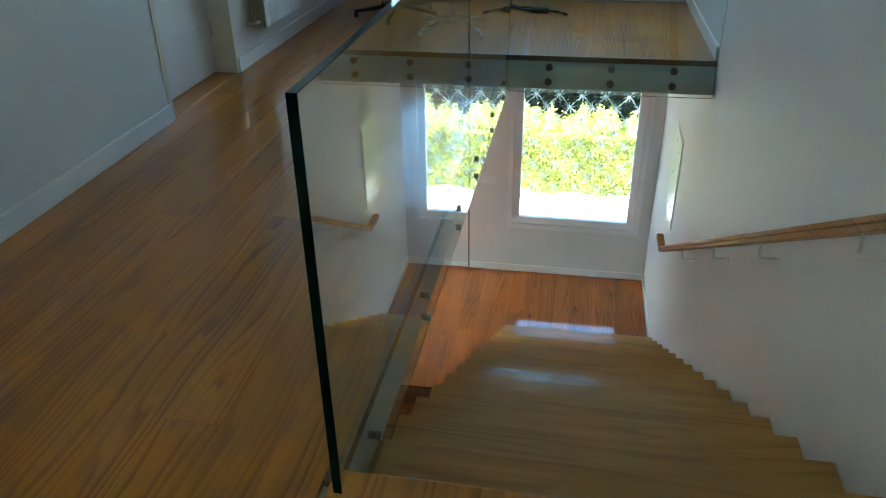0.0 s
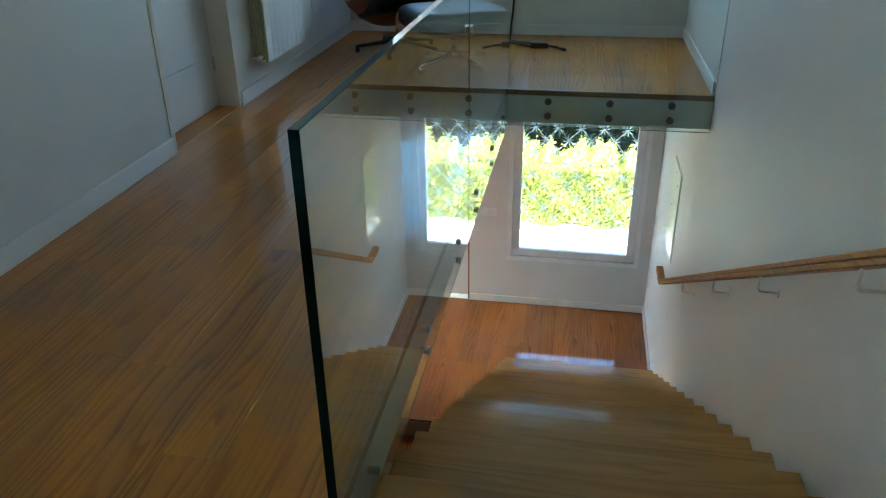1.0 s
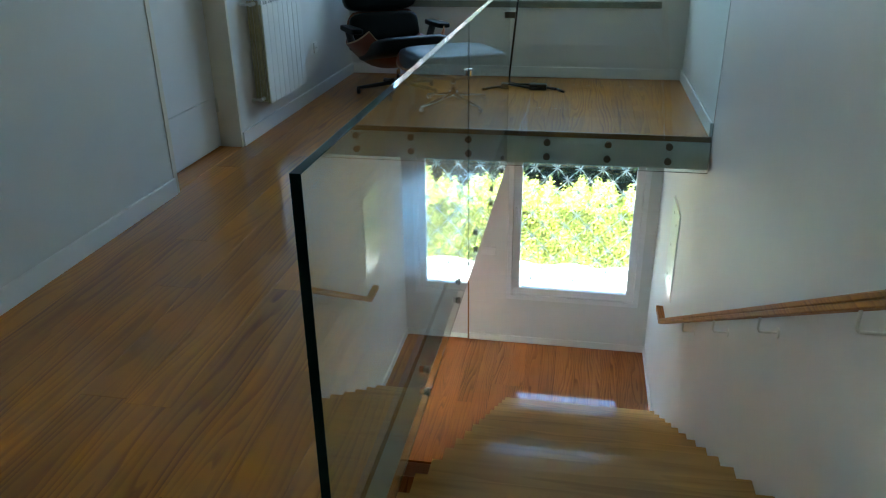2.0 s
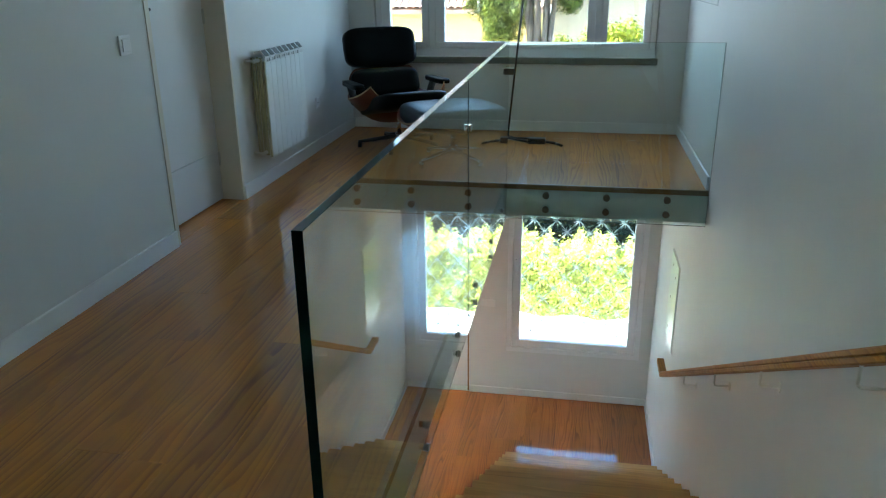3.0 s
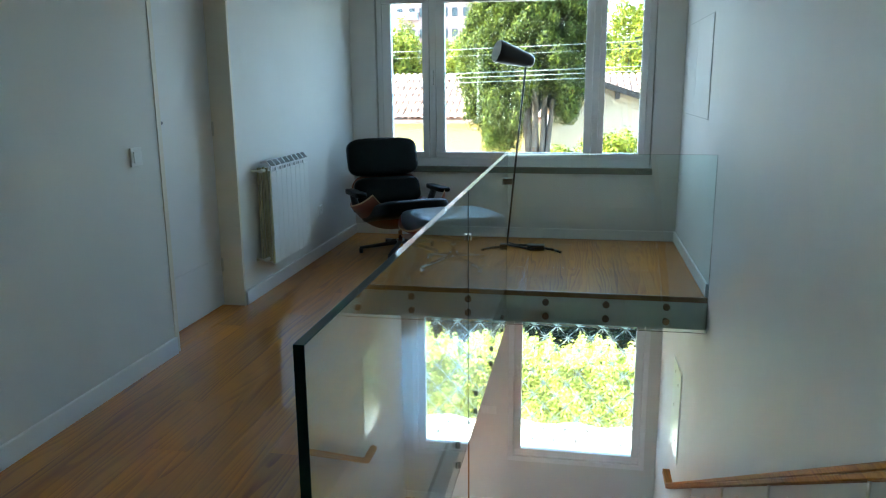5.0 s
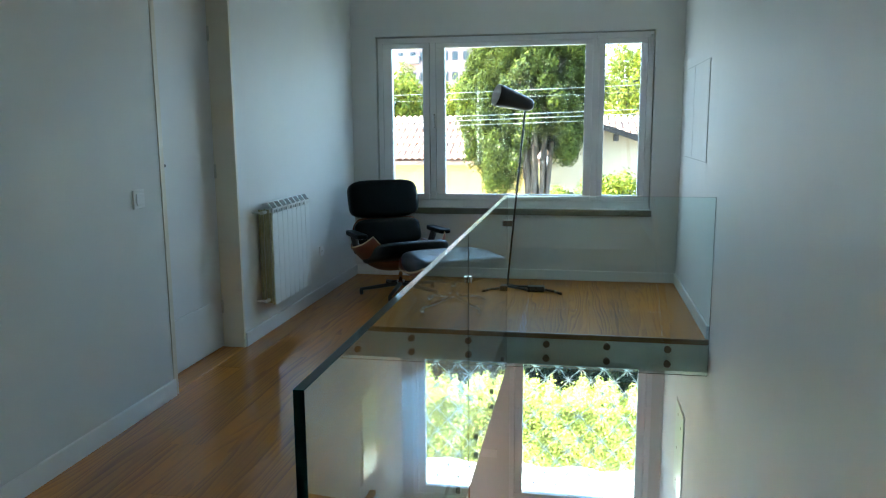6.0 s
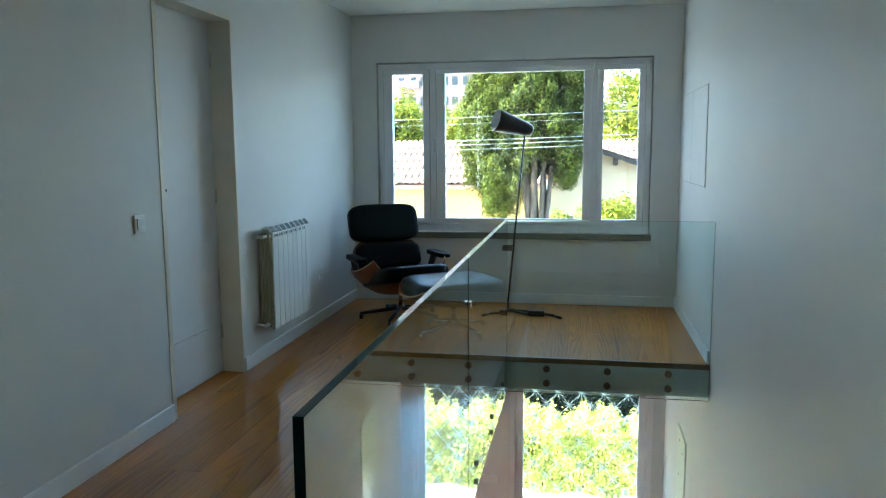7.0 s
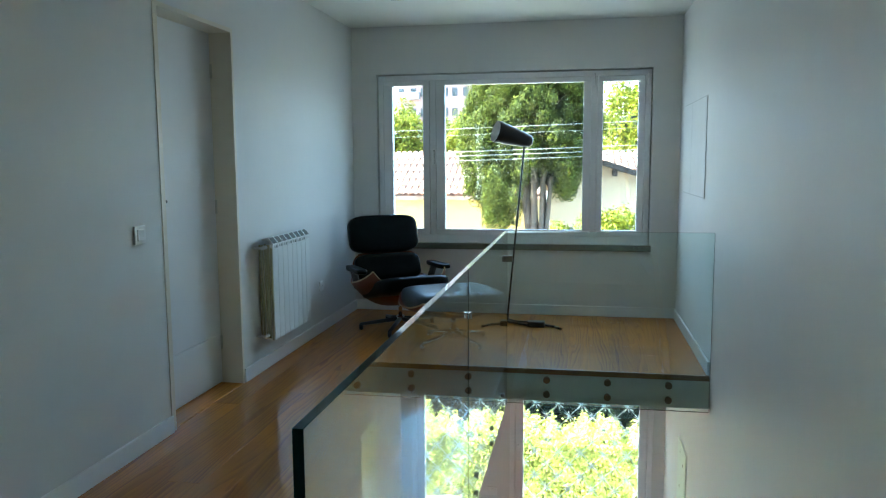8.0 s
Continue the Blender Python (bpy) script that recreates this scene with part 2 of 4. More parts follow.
def cushion(bm, c, size, e=0.4, nu=32, nv=18, fn=None):
    """A soft rounded block: a superellipsoid, shaped further by fn(x, y, z) in half-sizes."""
    def sp(v, k):
        return math.copysign(abs(v) ** k, v)
    rows = []
    for j in range(nv + 1):
        th = math.pi * (j / nv - 0.5)
        row = []
        for i in range(nu):
            ph = math.tau * i / nu
            p = [sp(math.cos(th), e) * sp(math.cos(ph), e), sp(math.cos(th), e) * sp(math.sin(ph), e), sp(math.sin(th), e)]
            if fn:
                p = fn(*p)
            row.append(bm.verts.new((c[0] + p[0] * size[0] / 2, c[1] + p[1] * size[1] / 2, c[2] + p[2] * size[2] / 2)))
        rows.append(row)
    for j in range(nv):
        for i in range(nu):
            f = bm.faces.new((rows[j][i], rows[j][(i + 1) % nu], rows[j + 1][(i + 1) % nu], rows[j + 1][i]))
            f.smooth = True
    bmesh.ops.remove_doubles(bm, verts=rows[0] + rows[-1], dist=0.0004)
    return bm


def sheet(bm, fn, nu, nv, thick, flip=False):
    """A bent board: fn(u, v) in -1..1 gives a point and the way of its thickness."""
    top, bot = [], []
    for j in range(nv + 1):
        a, b = [], []
        for i in range(nu + 1):
            p, d = fn(2 * i / nu - 1, 2 * j / nv - 1)
            a.append(bm.verts.new(p))
            b.append(bm.verts.new(Vector(p) + Vector(d) * thick))
        top.append(a)
        bot.append(b)
    for j in range(nv):
        for i in range(nu):
            for g, rev in ((top, False), (bot, True)):
                q = [g[j][i], g[j][i + 1], g[j + 1][i + 1], g[j + 1][i]]
                bm.faces.new(q[::-1] if rev else q).smooth = True
    for j in range(nv):
        for i in (0, nu):
            bm.faces.new((top[j][i], top[j + 1][i], bot[j + 1][i], bot[j][i])).material_index = 1
    for i in range(nu):
        for j in (0, nv):
            bm.faces.new((top[j][i], top[j][i + 1], bot[j][i + 1], bot[j][i])).material_index = 1
    return bm


def part(name, bm, mat, parent=None, label="", fix=True):
    """Links a bmesh as one mesh object, under its thing if there is one."""
    if fix:
        bmesh.ops.recalc_face_normals(bm, faces=bm.faces[:])
    me = bpy.data.meshes.new(name)
    bm.to_mesh(me)
    bm.free()
    for m in (mat if isinstance(mat, tuple) else (mat,)):
        me.materials.append(m)
    ob = new(name, me)
    ob.parent = parent
    return tagged(ob, label)


def thing(name, label, category, group="", m=None, kind=""):
    ob = tagged(new(name), label, category, group, kind)
    if m is not None:
        ob.matrix_world = m
    return ob


def structure(name, bm, mat, label, category):
    return tagged(part(name, bm, mat), label, category, kind="structure")


def B(*a, **k):
    return box(bmesh.new(), *a, **k)


def wall_x(name, x0, x1, y0, y1, z0, z1, holes, mat, label):
    """A wall across x with openings (ya, yb, za, zb)."""
    bm = bmesh.new()
    ys = sorted({y0, y1, *[h[0] for h in holes], *[h[1] for h in holes]})
    for a, b in zip(ys, ys[1:]):
        cuts = sorted((h[2], h[3]) for h in holes if h[0] <= a and h[1] >= b)
        z = z0
        for c, d in cuts + [(z1, z1)]:
            if c > z:
                box(bm, x0, x1, a, b, z, c)
            z = d
    return structure(name, bm, mat, label, "wall")


def wall_y(name, y0, y1, x0, x1, z0, z1, holes, mat, label):
    bm = bmesh.new()
    xs = sorted({x0, x1, *[h[0] for h in holes], *[h[1] for h in holes]})
    for a, b in zip(xs, xs[1:]):
        cuts = sorted((h[2], h[3]) for h in holes if h[0] <= a and h[1] >= b)
        z = z0
        for c, d in cuts + [(z1, z1)]:
            if c > z:
                box(bm, a, b, y0, y1, z, c)
            z = d
    return structure(name, bm, mat, label, "wall")


# ---- plan ----
XR = 0.747            # right wall
XL1, XL2 = -1.978, -1.993   # left wall before and after the door
XG = -0.486           # side glass
XS = -0.515           # edge of the corridor floor
YF = 6.511            # upper window wall
YS = 4.765            # front glass; the landing's edge lies behind it
YL = 6.945            # lower facade wall
ZC = 2.44             # ceiling
STEPS, GO, RISE, Y0 = 16, 0.2915, 0.1768, 1.332
ZL = -STEPS * RISE    # lower floor
SLAB = 0.205
YB = -2.6             # wall behind the camera

# ---- walls, slabs, ceilings ----
wall_x("wall_east", XR, XR + 0.25, YB - 0.2, YF + 0.16, ZL - 1.4, ZC, [], WALL, "smooth white painted wall along the staircase")
wall_x("wall_west_near", XL1 - 0.3, XL1, YB - 0.2, 3.391, -SLAB, ZC, [(-2.3, -1.2, 0.55, 2.2)], WALL, "white painted corridor wall with a light switch")
wall_x("wall_west_far", XL2 - 0.3, XL2, 3.391, YF + 0.002, -SLAB, ZC, [(3.391, 4.226, -0.021, 2.05)], WALL, "white painted wall with a door opening and radiator")
wall_y("wall_north", YF, YF + 0.16, XL2 - 0.3, XR, -0.022, ZC, [(-1.774, 0.524, 0.606, 2.042)], WALL, "white painted wall round a wide window")
wall_y("wall_north_lower", YL, YL + 0.3, -3.3, XR, ZL - 1.4, -SLAB, [(-0.655, 0.642, -2.325, -0.62), (-1.95, -1.034, ZL, -0.72)], WALL, "white painted entrance wall with a large window")
wall_x("wall_east_lower", XR, XR + 0.25, YF + 0.16, YL + 0.3, ZL - 1.4, -SLAB, [], WALL, "white painted wall beside the lower window")
wall_y("wall_south", YB - 0.2, YB, XL1, XR, -SLAB, ZC, [], WALL, "plain white painted wall closing the corridor")
wall_x("wall_west_lower", -3.5, -3.3, 0.0, YL + 0.3, ZL - 1.4, -SLAB, [(5.55, 6.2, -1.9, -0.85)], WALL, "white painted side wall of the lower hall with an added window")
wall_y("wall_south_lower", -0.2, 0.0, -3.3, XR, ZL - 1.4, -SLAB, [], WALL, "plain white painted wall under the stairs")
structure("ceiling", B(XL2 - 0.3, XR + 0.25, YB - 0.2, YF + 0.3, ZC, ZC + 0.2), CEIL, "flat white painted ceiling over the corridor", "ceiling")
slab = bmesh.new()
box(slab, XL2, XS, YB, YL + 0.29, -SLAB, -0.022)
box(slab, XS, XR, YB, Y0 - 0.05, -SLAB, -0.022)
box(slab, XS, XR, YS + 0.036, YL + 0.29, -SLAB, -0.022)
box(slab, -3.3, XL2 - 0.3, 0.0, YL + 0.29, -SLAB, -0.022)
box(slab, XL2 - 0.3, XL2, YF, YL + 0.29, -SLAB, -0.022)
box(slab, -3.5, XL1 - 0.3, -0.2, 0.0, -SLAB, -0.022)
structure("floor_slab", slab, CEIL, "white painted floor slab edge of the landing", "slab")
low = bmesh.new()
box(low, -3.3, XR, 4.98, YL, ZL - 0.2, ZL - 0.022)
box(low, -3.3, -1.62, 0.0, 4.955, ZL - 0.2, ZL - 0.022)
box(low, -0.40, XR, 0.0, 4.955, ZL - 0.2, ZL - 0.022)
structure("lower_slab", low, SUBFLOOR, "slab below the lower wooden floor", "slab")

# Floor edges round the stair well: a wooden strip on top of the slab's face.
edge = bmesh.new()
box(edge, XS, XR - 0.002, YS + 0.03, YS + 0.047, -0.03, 0.003)
box(edge, XS - 0.014, XS + 0.004, Y0 - 0.03, YS + 0.03, -0.03, 0.003)
structure("trim", edge, EDGE_WOOD, "brown wooden strip along the open floor edge", "trim")


def skirting(name, pieces, label):
    bm = bmesh.new()
    for a in pieces:
        box(bm, *a, bevel=0.004)
    return structure(name, bm, TRIM, label, "baseboard")


T = 0.014
skirting("baseboard", [(XL1, XL1 + T, YB, 3.391, 0, 0.085)], "white painted skirting board along the corridor")
skirting("baseboard", [(XL2, XL2 + T, 4.226, YF, 0, 0.085)], "white painted skirting board below the radiator")
skirting("baseboard", [(XL2 + T, XR - T, YF - T, YF, 0, 0.085)], "white painted skirting board below the window")
skirting("baseboard", [(XR - T, XR, YS + 0.05, YF, 0, 0.085)], "white painted skirting board on the landing")
skirting("baseboard", [(-1.03, XR - T, YL - T, YL, ZL, ZL + 0.075)], "white painted skirting board in the lower hall")
skirting("baseboard", [(XR - T, XR, 5.72, YL, ZL, ZL + 0.075)], "white painted skirting board beside the last step")

# ---- door in the corridor ----
door = thing("door_1", "closed white lacquered interior door with a small steel handle", "door", kind="structure")
XD = XL2 - 0.128
part("leaf", B(XD - 0.04, XD, 3.43, 4.205, 0.008, 2.03, bevel=0.003), DOOR_WHITE, door)
part("lower_panel", B(XD - 0.002, XD + 0.006, 3.50, 4.14, 0.02, 0.30, bevel=0.002), DOOR_WHITE, door)
jamb = bmesh.new()
box(jamb, XD - 0.05, XL2 + 0.004, 4.206, 4.2285, 0.0, 2.052, bevel=0.002)
box(jamb, XD - 0.05, XL1 + 0.004, 3.3885, 3.425, 0.0, 2.052, bevel=0.002)
box(jamb, XD - 0.05, XL2 + 0.004, 3.425, 4.206, 2.03, 2.054, bevel=0.002)
part("door_frame", jamb, paint("jamb_paint", (0.72, 0.67, 0.57), 0.4), door, "cream painted door frame")
hd = bmesh.new()
tube(hd, (XD, 3.49, 1.113), (XD + 0.045, 3.49, 1.113), 0.008)
tube(hd, (XD + 0.045, 3.485, 1.113), (XD + 0.045, 3.60, 1.113), 0.008)
part("door_handle", hd, BLACK, door, "small dark lever handle")
part("threshold", B(XD - 0.05, XL2 + 0.001, 3.426, 4.205, -0.02, 0.003, bevel=0.001), FLOOR_UP, door, "pine threshold board")
for z in (0.25, 1.05, 1.82):
    part("hinge", tube(bmesh.new(), (XD + 0.004, 4.203, z - 0.04), (XD + 0.004, 4.203, z + 0.04), 0.007), STEEL, door)
part("rosette", tube(bmesh.new(), (XD, 3.49, 1.113), (XD + 0.007, 3.49, 1.113), 0.025, seg=20), STEEL, door)
structure("wall_behind_door", B(XD - 0.2, XD - 0.05, 3.391, 4.226, 0, 2.05), WALL, "plain closing wall behind the door", "wall")

# ---- upper window ----
win = thing("window_1", "wide white framed window with three panes above a stone sill", "window", kind="structure")
W0, W1, WZ0, WZ1 = -1.767, 0.517, 0.626, 2.033
fr = bmesh.new()
YW = YF + 0.035
for a in ((W0, W1, WZ1 - 0.045, WZ1), (W0, W1, WZ0 - 0.02, WZ0 + 0.045), (W0, W0 + 0.045, WZ0 + 0.045, WZ1 - 0.045), (W1 - 0.045, W1, WZ0 + 0.045, WZ1 - 0.045),
          (-1.315, -1.262, WZ0 + 0.045, WZ1 - 0.045), (0.040, 0.088, WZ0 + 0.045, WZ1 - 0.045)):
    box(fr, a[0], a[1], YW, YW + 0.08, a[2], a[3], bevel=0.004)
    box(fr, a[0] - 0.012, a[1] + 0.012, YW + 0.058, YW + 0.078, a[2] - 0.012, a[3] + 0.012)
part("window_frame", fr, PVC, win)
gk = bmesh.new()
box(gk, W0 - 0.007, W1 + 0.007, YW + 0.02, YW + 0.07, WZ1 + 0.0005, WZ1 + 0.009)
box(gk, W0 - 0.007, W0 - 0.0005, YW + 0.02, YW + 0.07, WZ0, WZ1)
box(gk, W1 + 0.0005, W1 + 0.007, YW + 0.02, YW + 0.07, WZ0, WZ1)
part("gasket", gk, JOINT_GREY, win, "grey joint round the frame")
for a, b in ((-1.643, -1.375), (-1.184, -0.024), (0.136, 0.418)):
    o0 = -1.722 if a < -1.5 else (-1.262 if a < 0 else 0.088)
    o1 = -1.315 if a < -1.5 else (0.040 if a < 0 else 0.472)
    sash = bmesh.new()
    z0, z1 = 0.720, 1.945
    for q in ((o0 + 0.003, o1 - 0.003, WZ0 + 0.047, z0), (o0 + 0.003, o1 - 0.003, z1, WZ1 - 0.047), (o0 + 0.003, a, z0, z1), (b, o1 - 0.003, z0, z1)):
        box(sash, q[0], q[1], YW - 0.012, YW + 0.055, q[2], q[3], bevel=0.005)
    sh = part("sash", sash, PVC, win)
    pn = part("pane", B(a - 0.01, b + 0.01, YW + 0.018, YW + 0.024, z0 - 0.01, z1 + 0.01), PANE, sh)
    pn.visible_shadow = False
part("hinge", tube(bmesh.new(), (0.064, YW - 0.008, 1.91), (0.064, YW - 0.008, 2.01), 0.008), PVC, win)
part("hinge", tube(bmesh.new(), (0.496, YW - 0.008, 1.91), (0.496, YW - 0.008, 2.01), 0.008), PVC, win)
part("window_handle", B(-1.292, -1.275, YW - 0.05, YW, 1.28, 1.40, bevel=0.004), PVC, win)
part("window_sill", B(W0 - 0.03, W1 + 0.02, YF - 0.03, YF + 0.10, 0.552, 0.603, bevel=0.004), SILL, win, "dark grey green stone sill")

# Window added out of view behind the camera to light the corridor.
win3 = thing("added_window_3", "added unseen window that lights the corridor from the side", "window", kind="structure")
fr = bmesh.new()
for a in ((-2.3, -1.2, 0.55, 0.61), (-2.3, -1.2, 2.14, 2.2), (-2.3, -2.24, 0.61, 2.14), (-1.26, -1.2, 0.61, 2.14), (-1.78, -1.72, 0.61, 2.14)):
    box(fr, XL1 - 0.22, XL1 - 0.15, a[0], a[1], a[2], a[3], bevel=0.004)
part("window_frame", fr, PVC, win3)
for a, b in ((-2.25, -1.77), (-1.73, -1.25)):
    pn = part("pane", B(XL1 - 0.19, XL1 - 0.184, a, b, 0.60, 2.15), PANE, win3)
    pn.visible_shadow = False

# Added unseen blind: stops the direct sun and passes it on as soft light.
blind = thing("added_blind", "added unseen white blind that spreads sunlight into the corridor", "blind")
cloth = bmesh.new()
rows = [[cloth.verts.new((XL1 - 0.09 + 0.003 * math.sin(9 * z), y, z)) for y in (-2.29, -1.21)] for z in np.linspace(0.56, 2.14, 13)]
for r0, r1 in zip(rows, rows[1:]):
    cloth.faces.new((r0[0], r0[1], r1[1], r1[0]))
part("fabric", cloth, BLIND, blind)
part("roller", tube(bmesh.new(), (XL1 - 0.09, -2.295, 2.165), (XL1 - 0.09, -1.205, 2.165), 0.026), PVC, blind)
part("hem_bar", B(XL1 - 0.098, XL1 - 0.082, -2.29, -1.21, 0.552, 0.568, bevel=0.003), PVC, blind)

# Unseen window added to let sun and sky into the lower hall.
win4 = thing("added_window_4", "added unseen window that lights the lower hall", "window", kind="structure")
fr = bmesh.new()
for a in ((5.55, 6.2, -1.9, -1.85), (5.55, 6.2, -0.9, -0.85), (5.55, 5.6, -1.85, -0.9), (6.15, 6.2, -1.85, -0.9)):
    box(fr, -3.46, -3.40, a[0], a[1], a[2], a[3], bevel=0.004)
part("window_frame", fr, PVC, win4)
pn = part("pane", B(-3.44, -3.434, 5.59, 6.16, -1.86, -0.89), PANE, win4)
pn.visible_shadow = False

# ---- lower window with its outside grille, and the entrance door ----
win2 = thing("window_2", "tall white framed window looking onto a clipped hedge", "window", kind="structure")
fr = bmesh.new()
for a in ((-0.655, 0.642, -2.325, -2.275), (-0.655, 0.642, -0.67, -0.62), (-0.655, -0.605, -2.275, -0.67), (0.592, 0.642, -2.275, -0.67)):
    box(fr, a[0], a[1], YL - 0.012, YL + 0.09, a[2], a[3], bevel=0.005)
part("window_frame", fr, PVC, win2)
sash = bmesh.new()
for a in ((-0.603, 0.59, -2.273, -2.2), (-0.603, 0.59, -0.75, -0.672), (-0.603, -0.53, -2.2, -0.75), (0.519, 0.59, -2.2, -0.75)):
    box(sash, a[0], a[1], YL + 0.006, YL + 0.07, a[2], a[3], bevel=0.005)
sh = part("sash", sash, PVC, win2)
pn = part("pane", B(-0.54, 0.529, YL + 0.03, YL + 0.036, -2.21, -0.74), PANE, sh)
pn.visible_shadow = False
hw = bmesh.new()
box(hw, -0.585, -0.562, YL - 0.012, YL + 0.006, -1.50, -1.40, bevel=0.004)
box(hw, -0.583, -0.566, YL - 0.035, YL - 0.012, -1.47, -1.33, bevel=0.005)
part("window_handle", hw, PVC, win2)

door2 = thing("door_2", "closed white entrance door in the lower hall", "door", kind="structure")
part("leaf", B(-1.92, -1.052, YL + 0.07, YL + 0.12, ZL + 0.01, -0.74, bevel=0.003), DOOR_WHITE, door2)
jb = bmesh.new()
box(jb, -1.050, -1.034, YL + 0.002, YL + 0.14, ZL, -0.722, bevel=0.003)
box(jb, -1.953, -1.922, YL - 0.004, YL + 0.14, ZL, -0.722, bevel=0.003)
part("door_frame", jb, EDGE_WOOD, door2, "thin varnished wood door frame")

grille = thing("window_grille", "white iron diamond lattice with star knots outside the window", "grille")
YG = YL + 0.155
DX, DZ = 0.2125, 0.236
gx0, gx1, gz0, gz1 = -0.66, 0.65, -2.5, -0.62
part("lattice_frame", box(box(box(box(bmesh.new(), gx0, gx1, YG - .01, YG + .01, gz1 - 0.02, gz1), gx0, gx1, YG - .01, YG + .01, gz0, gz0 + 0.02),
     gx0, gx0 + 0.02, YG - .01, YG + .01, gz0 + 0.02, gz1 - 0.02), gx1 - 0.02, gx1, YG - .01, YG + .01, gz0 + 0.02, gz1 - 0.02), GRILLE, grille)
star = bmesh.new()
for k in range(8):
    a = k * math.tau / 8 + 0.2
    ln = 0.062 if k % 2 else 0.050
    tube(star, (0, 0, 0), (ln * math.cos(a), -0.006, ln * math.sin(a)), 0.0045, 0.0025, seg=6)
cushion(star, (0, -0.004, 0), (0.022, 0.014, 0.022), 1.0, 10, 6)
star_ob = None
for j in range(-1, 14):
    for i in range(-4, 5):
        x, z = -0.425 + DX * (i + 2) + (DX / 2 if j % 2 else 0), -0.735 - (j * DZ / 2)
        if not (gx0 + 0.03 < x < gx1 - 0.03 and gz0 + 0.03 < z < gz1 - 0.03):
            continue
        if star_ob is None:
            star_ob = part("star_knot", star, GRILLE, grille)
            first = star_ob
        else:
            first = new("star_knot", star_ob.data)
            first.parent = grille
        first.location = (x, YG - 0.008, z)
for s in (1, -1):
    for i in range(-14, 16):
        x, z = -0.425 + DX * i, -0.735
        pts = []
        for tt in range(-24, 25):
            px, pz = x + s * tt * DX / 4, z - tt * DZ / 4
            if gx0 <= px <= gx1 and gz0 <= pz <= gz1:
                pts.append((px, YG + 0.002 * s, pz))
        if len(pts) > 1:
            part("lattice_bar", tube(bmesh.new(), pts[0], pts[-1], 0.0022, seg=6), GRILLE, grille)

# ---- glass balustrade ----
rail = thing("glass_balustrade", "frameless green tinted glass balustrade on steel standoffs", "balustrade")
GT, Z0, Z1 = 0.02, -0.216, 0.875


def glass_panel(x0, x1, y0, y1):
    bm = B(x0, x1, y0, y1, Z0, Z1, bevel=0.0012)
    bmesh.ops.recalc_face_normals(bm, faces=bm.faces[:])
    long_x = x1 - x0 > y1 - y0
    for f in bm.faces:
        big = abs(f.normal.y) if long_x else abs(f.normal.x)
        f.material_index = 0 if big > 0.9 else (2 if f.normal.z > 0.9 else 1)
    ob = part("glass_panel", bm, (GLASS, GLASS_EDGE, GLASS_TOP), rail, "", fix=False)
    ob.visible_shadow = False
    return ob


glass_panel(XG - GT / 2, XG + GT / 2, 1.266, 3.098)
glass_panel(XG - GT / 2, XG + GT / 2, 3.106, YS - 0.012)
glass_panel(XG - GT / 2, XR - 0.002, YS - GT / 2, YS + GT / 2)


def standoff(m):
    """A round steel bolt through the glass: head, spacer and a rubber washer."""
    bm = bmesh.new()
    r = 0.013 if abs(m[0][2]) > 0.5 else 0.020
    tube(bm, (0, 0, -0.013), (0, 0, -0.019), r, r * 0.9, seg=20)
    tube(bm, (0, 0, -0.0105), (0, 0, -0.013), r * 1.1, seg=20)
    tube(bm, (0, 0, 0.0105), (0, 0, 0.030), r * 0.8, seg=20)
    tube(bm, (0, 0, -0.018), (0, 0, 0.03), r * 0.45, seg=10)
    ob = part("standoff", bm, GUN if abs(m[0][2]) > 0.5 else DARK_METAL, rail)
    ob.matrix_world = m
    return ob


so_side = so_front = None
for y in (1.548, 2.184, 2.822, 3.33, 3.93, 4.49):
    for z in ((-0.095,) if y < 1.6 else (-0.085, -0.170)):
        m = Matrix.Translation((XG, y, z)) @ pose(0, 0, 0, 0, -90, 0)
        if so_side is None:
            so_side = standoff(m)
        else:
            o = new("standoff", so_side.data)
            o.parent, o.matrix_world = rail, m
for x in (-0.229, 0.143, 0.506):
    for z in (-0.058, -0.150):
        m = Matrix.Translation((x, YS, z)) @ pose(0, 0, 0, -90, 0, 0)
        if so_front is None:
            so_front = standoff(m)
        else:
            o = new("standoff", so_front.data)
            o.parent, o.matrix_world = rail, m


def clip(y, z, ywide):
    bm = bmesh.new()
    box(bm, XG + GT / 2, XG + GT / 2 + 0.014, y - ywide, y + ywide, z - 0.014, z + 0.014, bevel=0.004)
    box(bm, XG - GT / 2 - 0.014, XG - GT / 2, y - ywide, y + ywide, z - 0.014, z + 0.014, bevel=0.004)
    part("glass_clip", bm, CHROME, rail, "small chrome glass connector")


clip(3.102, 0.685, 0.014)
corner_clip = bmesh.new()
box(corner_clip, XG - 0.006, XG + 0.042, YS - 0.026, YS - 0.0105, 0.685, 0.722, bevel=0.003)
box(corner_clip, XG - 0.030, XG - 0.0105, YS - 0.05, YS - 0.013, 0.685, 0.722, bevel=0.003)
part("glass_clip", corner_clip, DARK_METAL, rail, "chrome corner connector")

# ---- staircase ----
stairs = thing("staircase", "straight flight of oiled wooden steps going down", "staircase")
XT = XS - 0.015
for k in range(0, STEPS):
    y, z = Y0 + k * GO, -k * RISE
    back = 0.35 if k == 0 else 0.02
    x0 = XS + 0.004 if k < 2 else XT
    if k:
        bm = B(x0, XR - 0.003, y - GO - 0.02, y, z - 0.04, z, bevel=0.002)
        part("tread", bm, TREAD, stairs)
    if k < STEPS:
        part("riser", B(x0 + 0.004, XR - 0.004, y - 0.045, y - 0.025, z - RISE + 0.001, z - 0.041 if k else z - 0.023), TREAD, stairs)
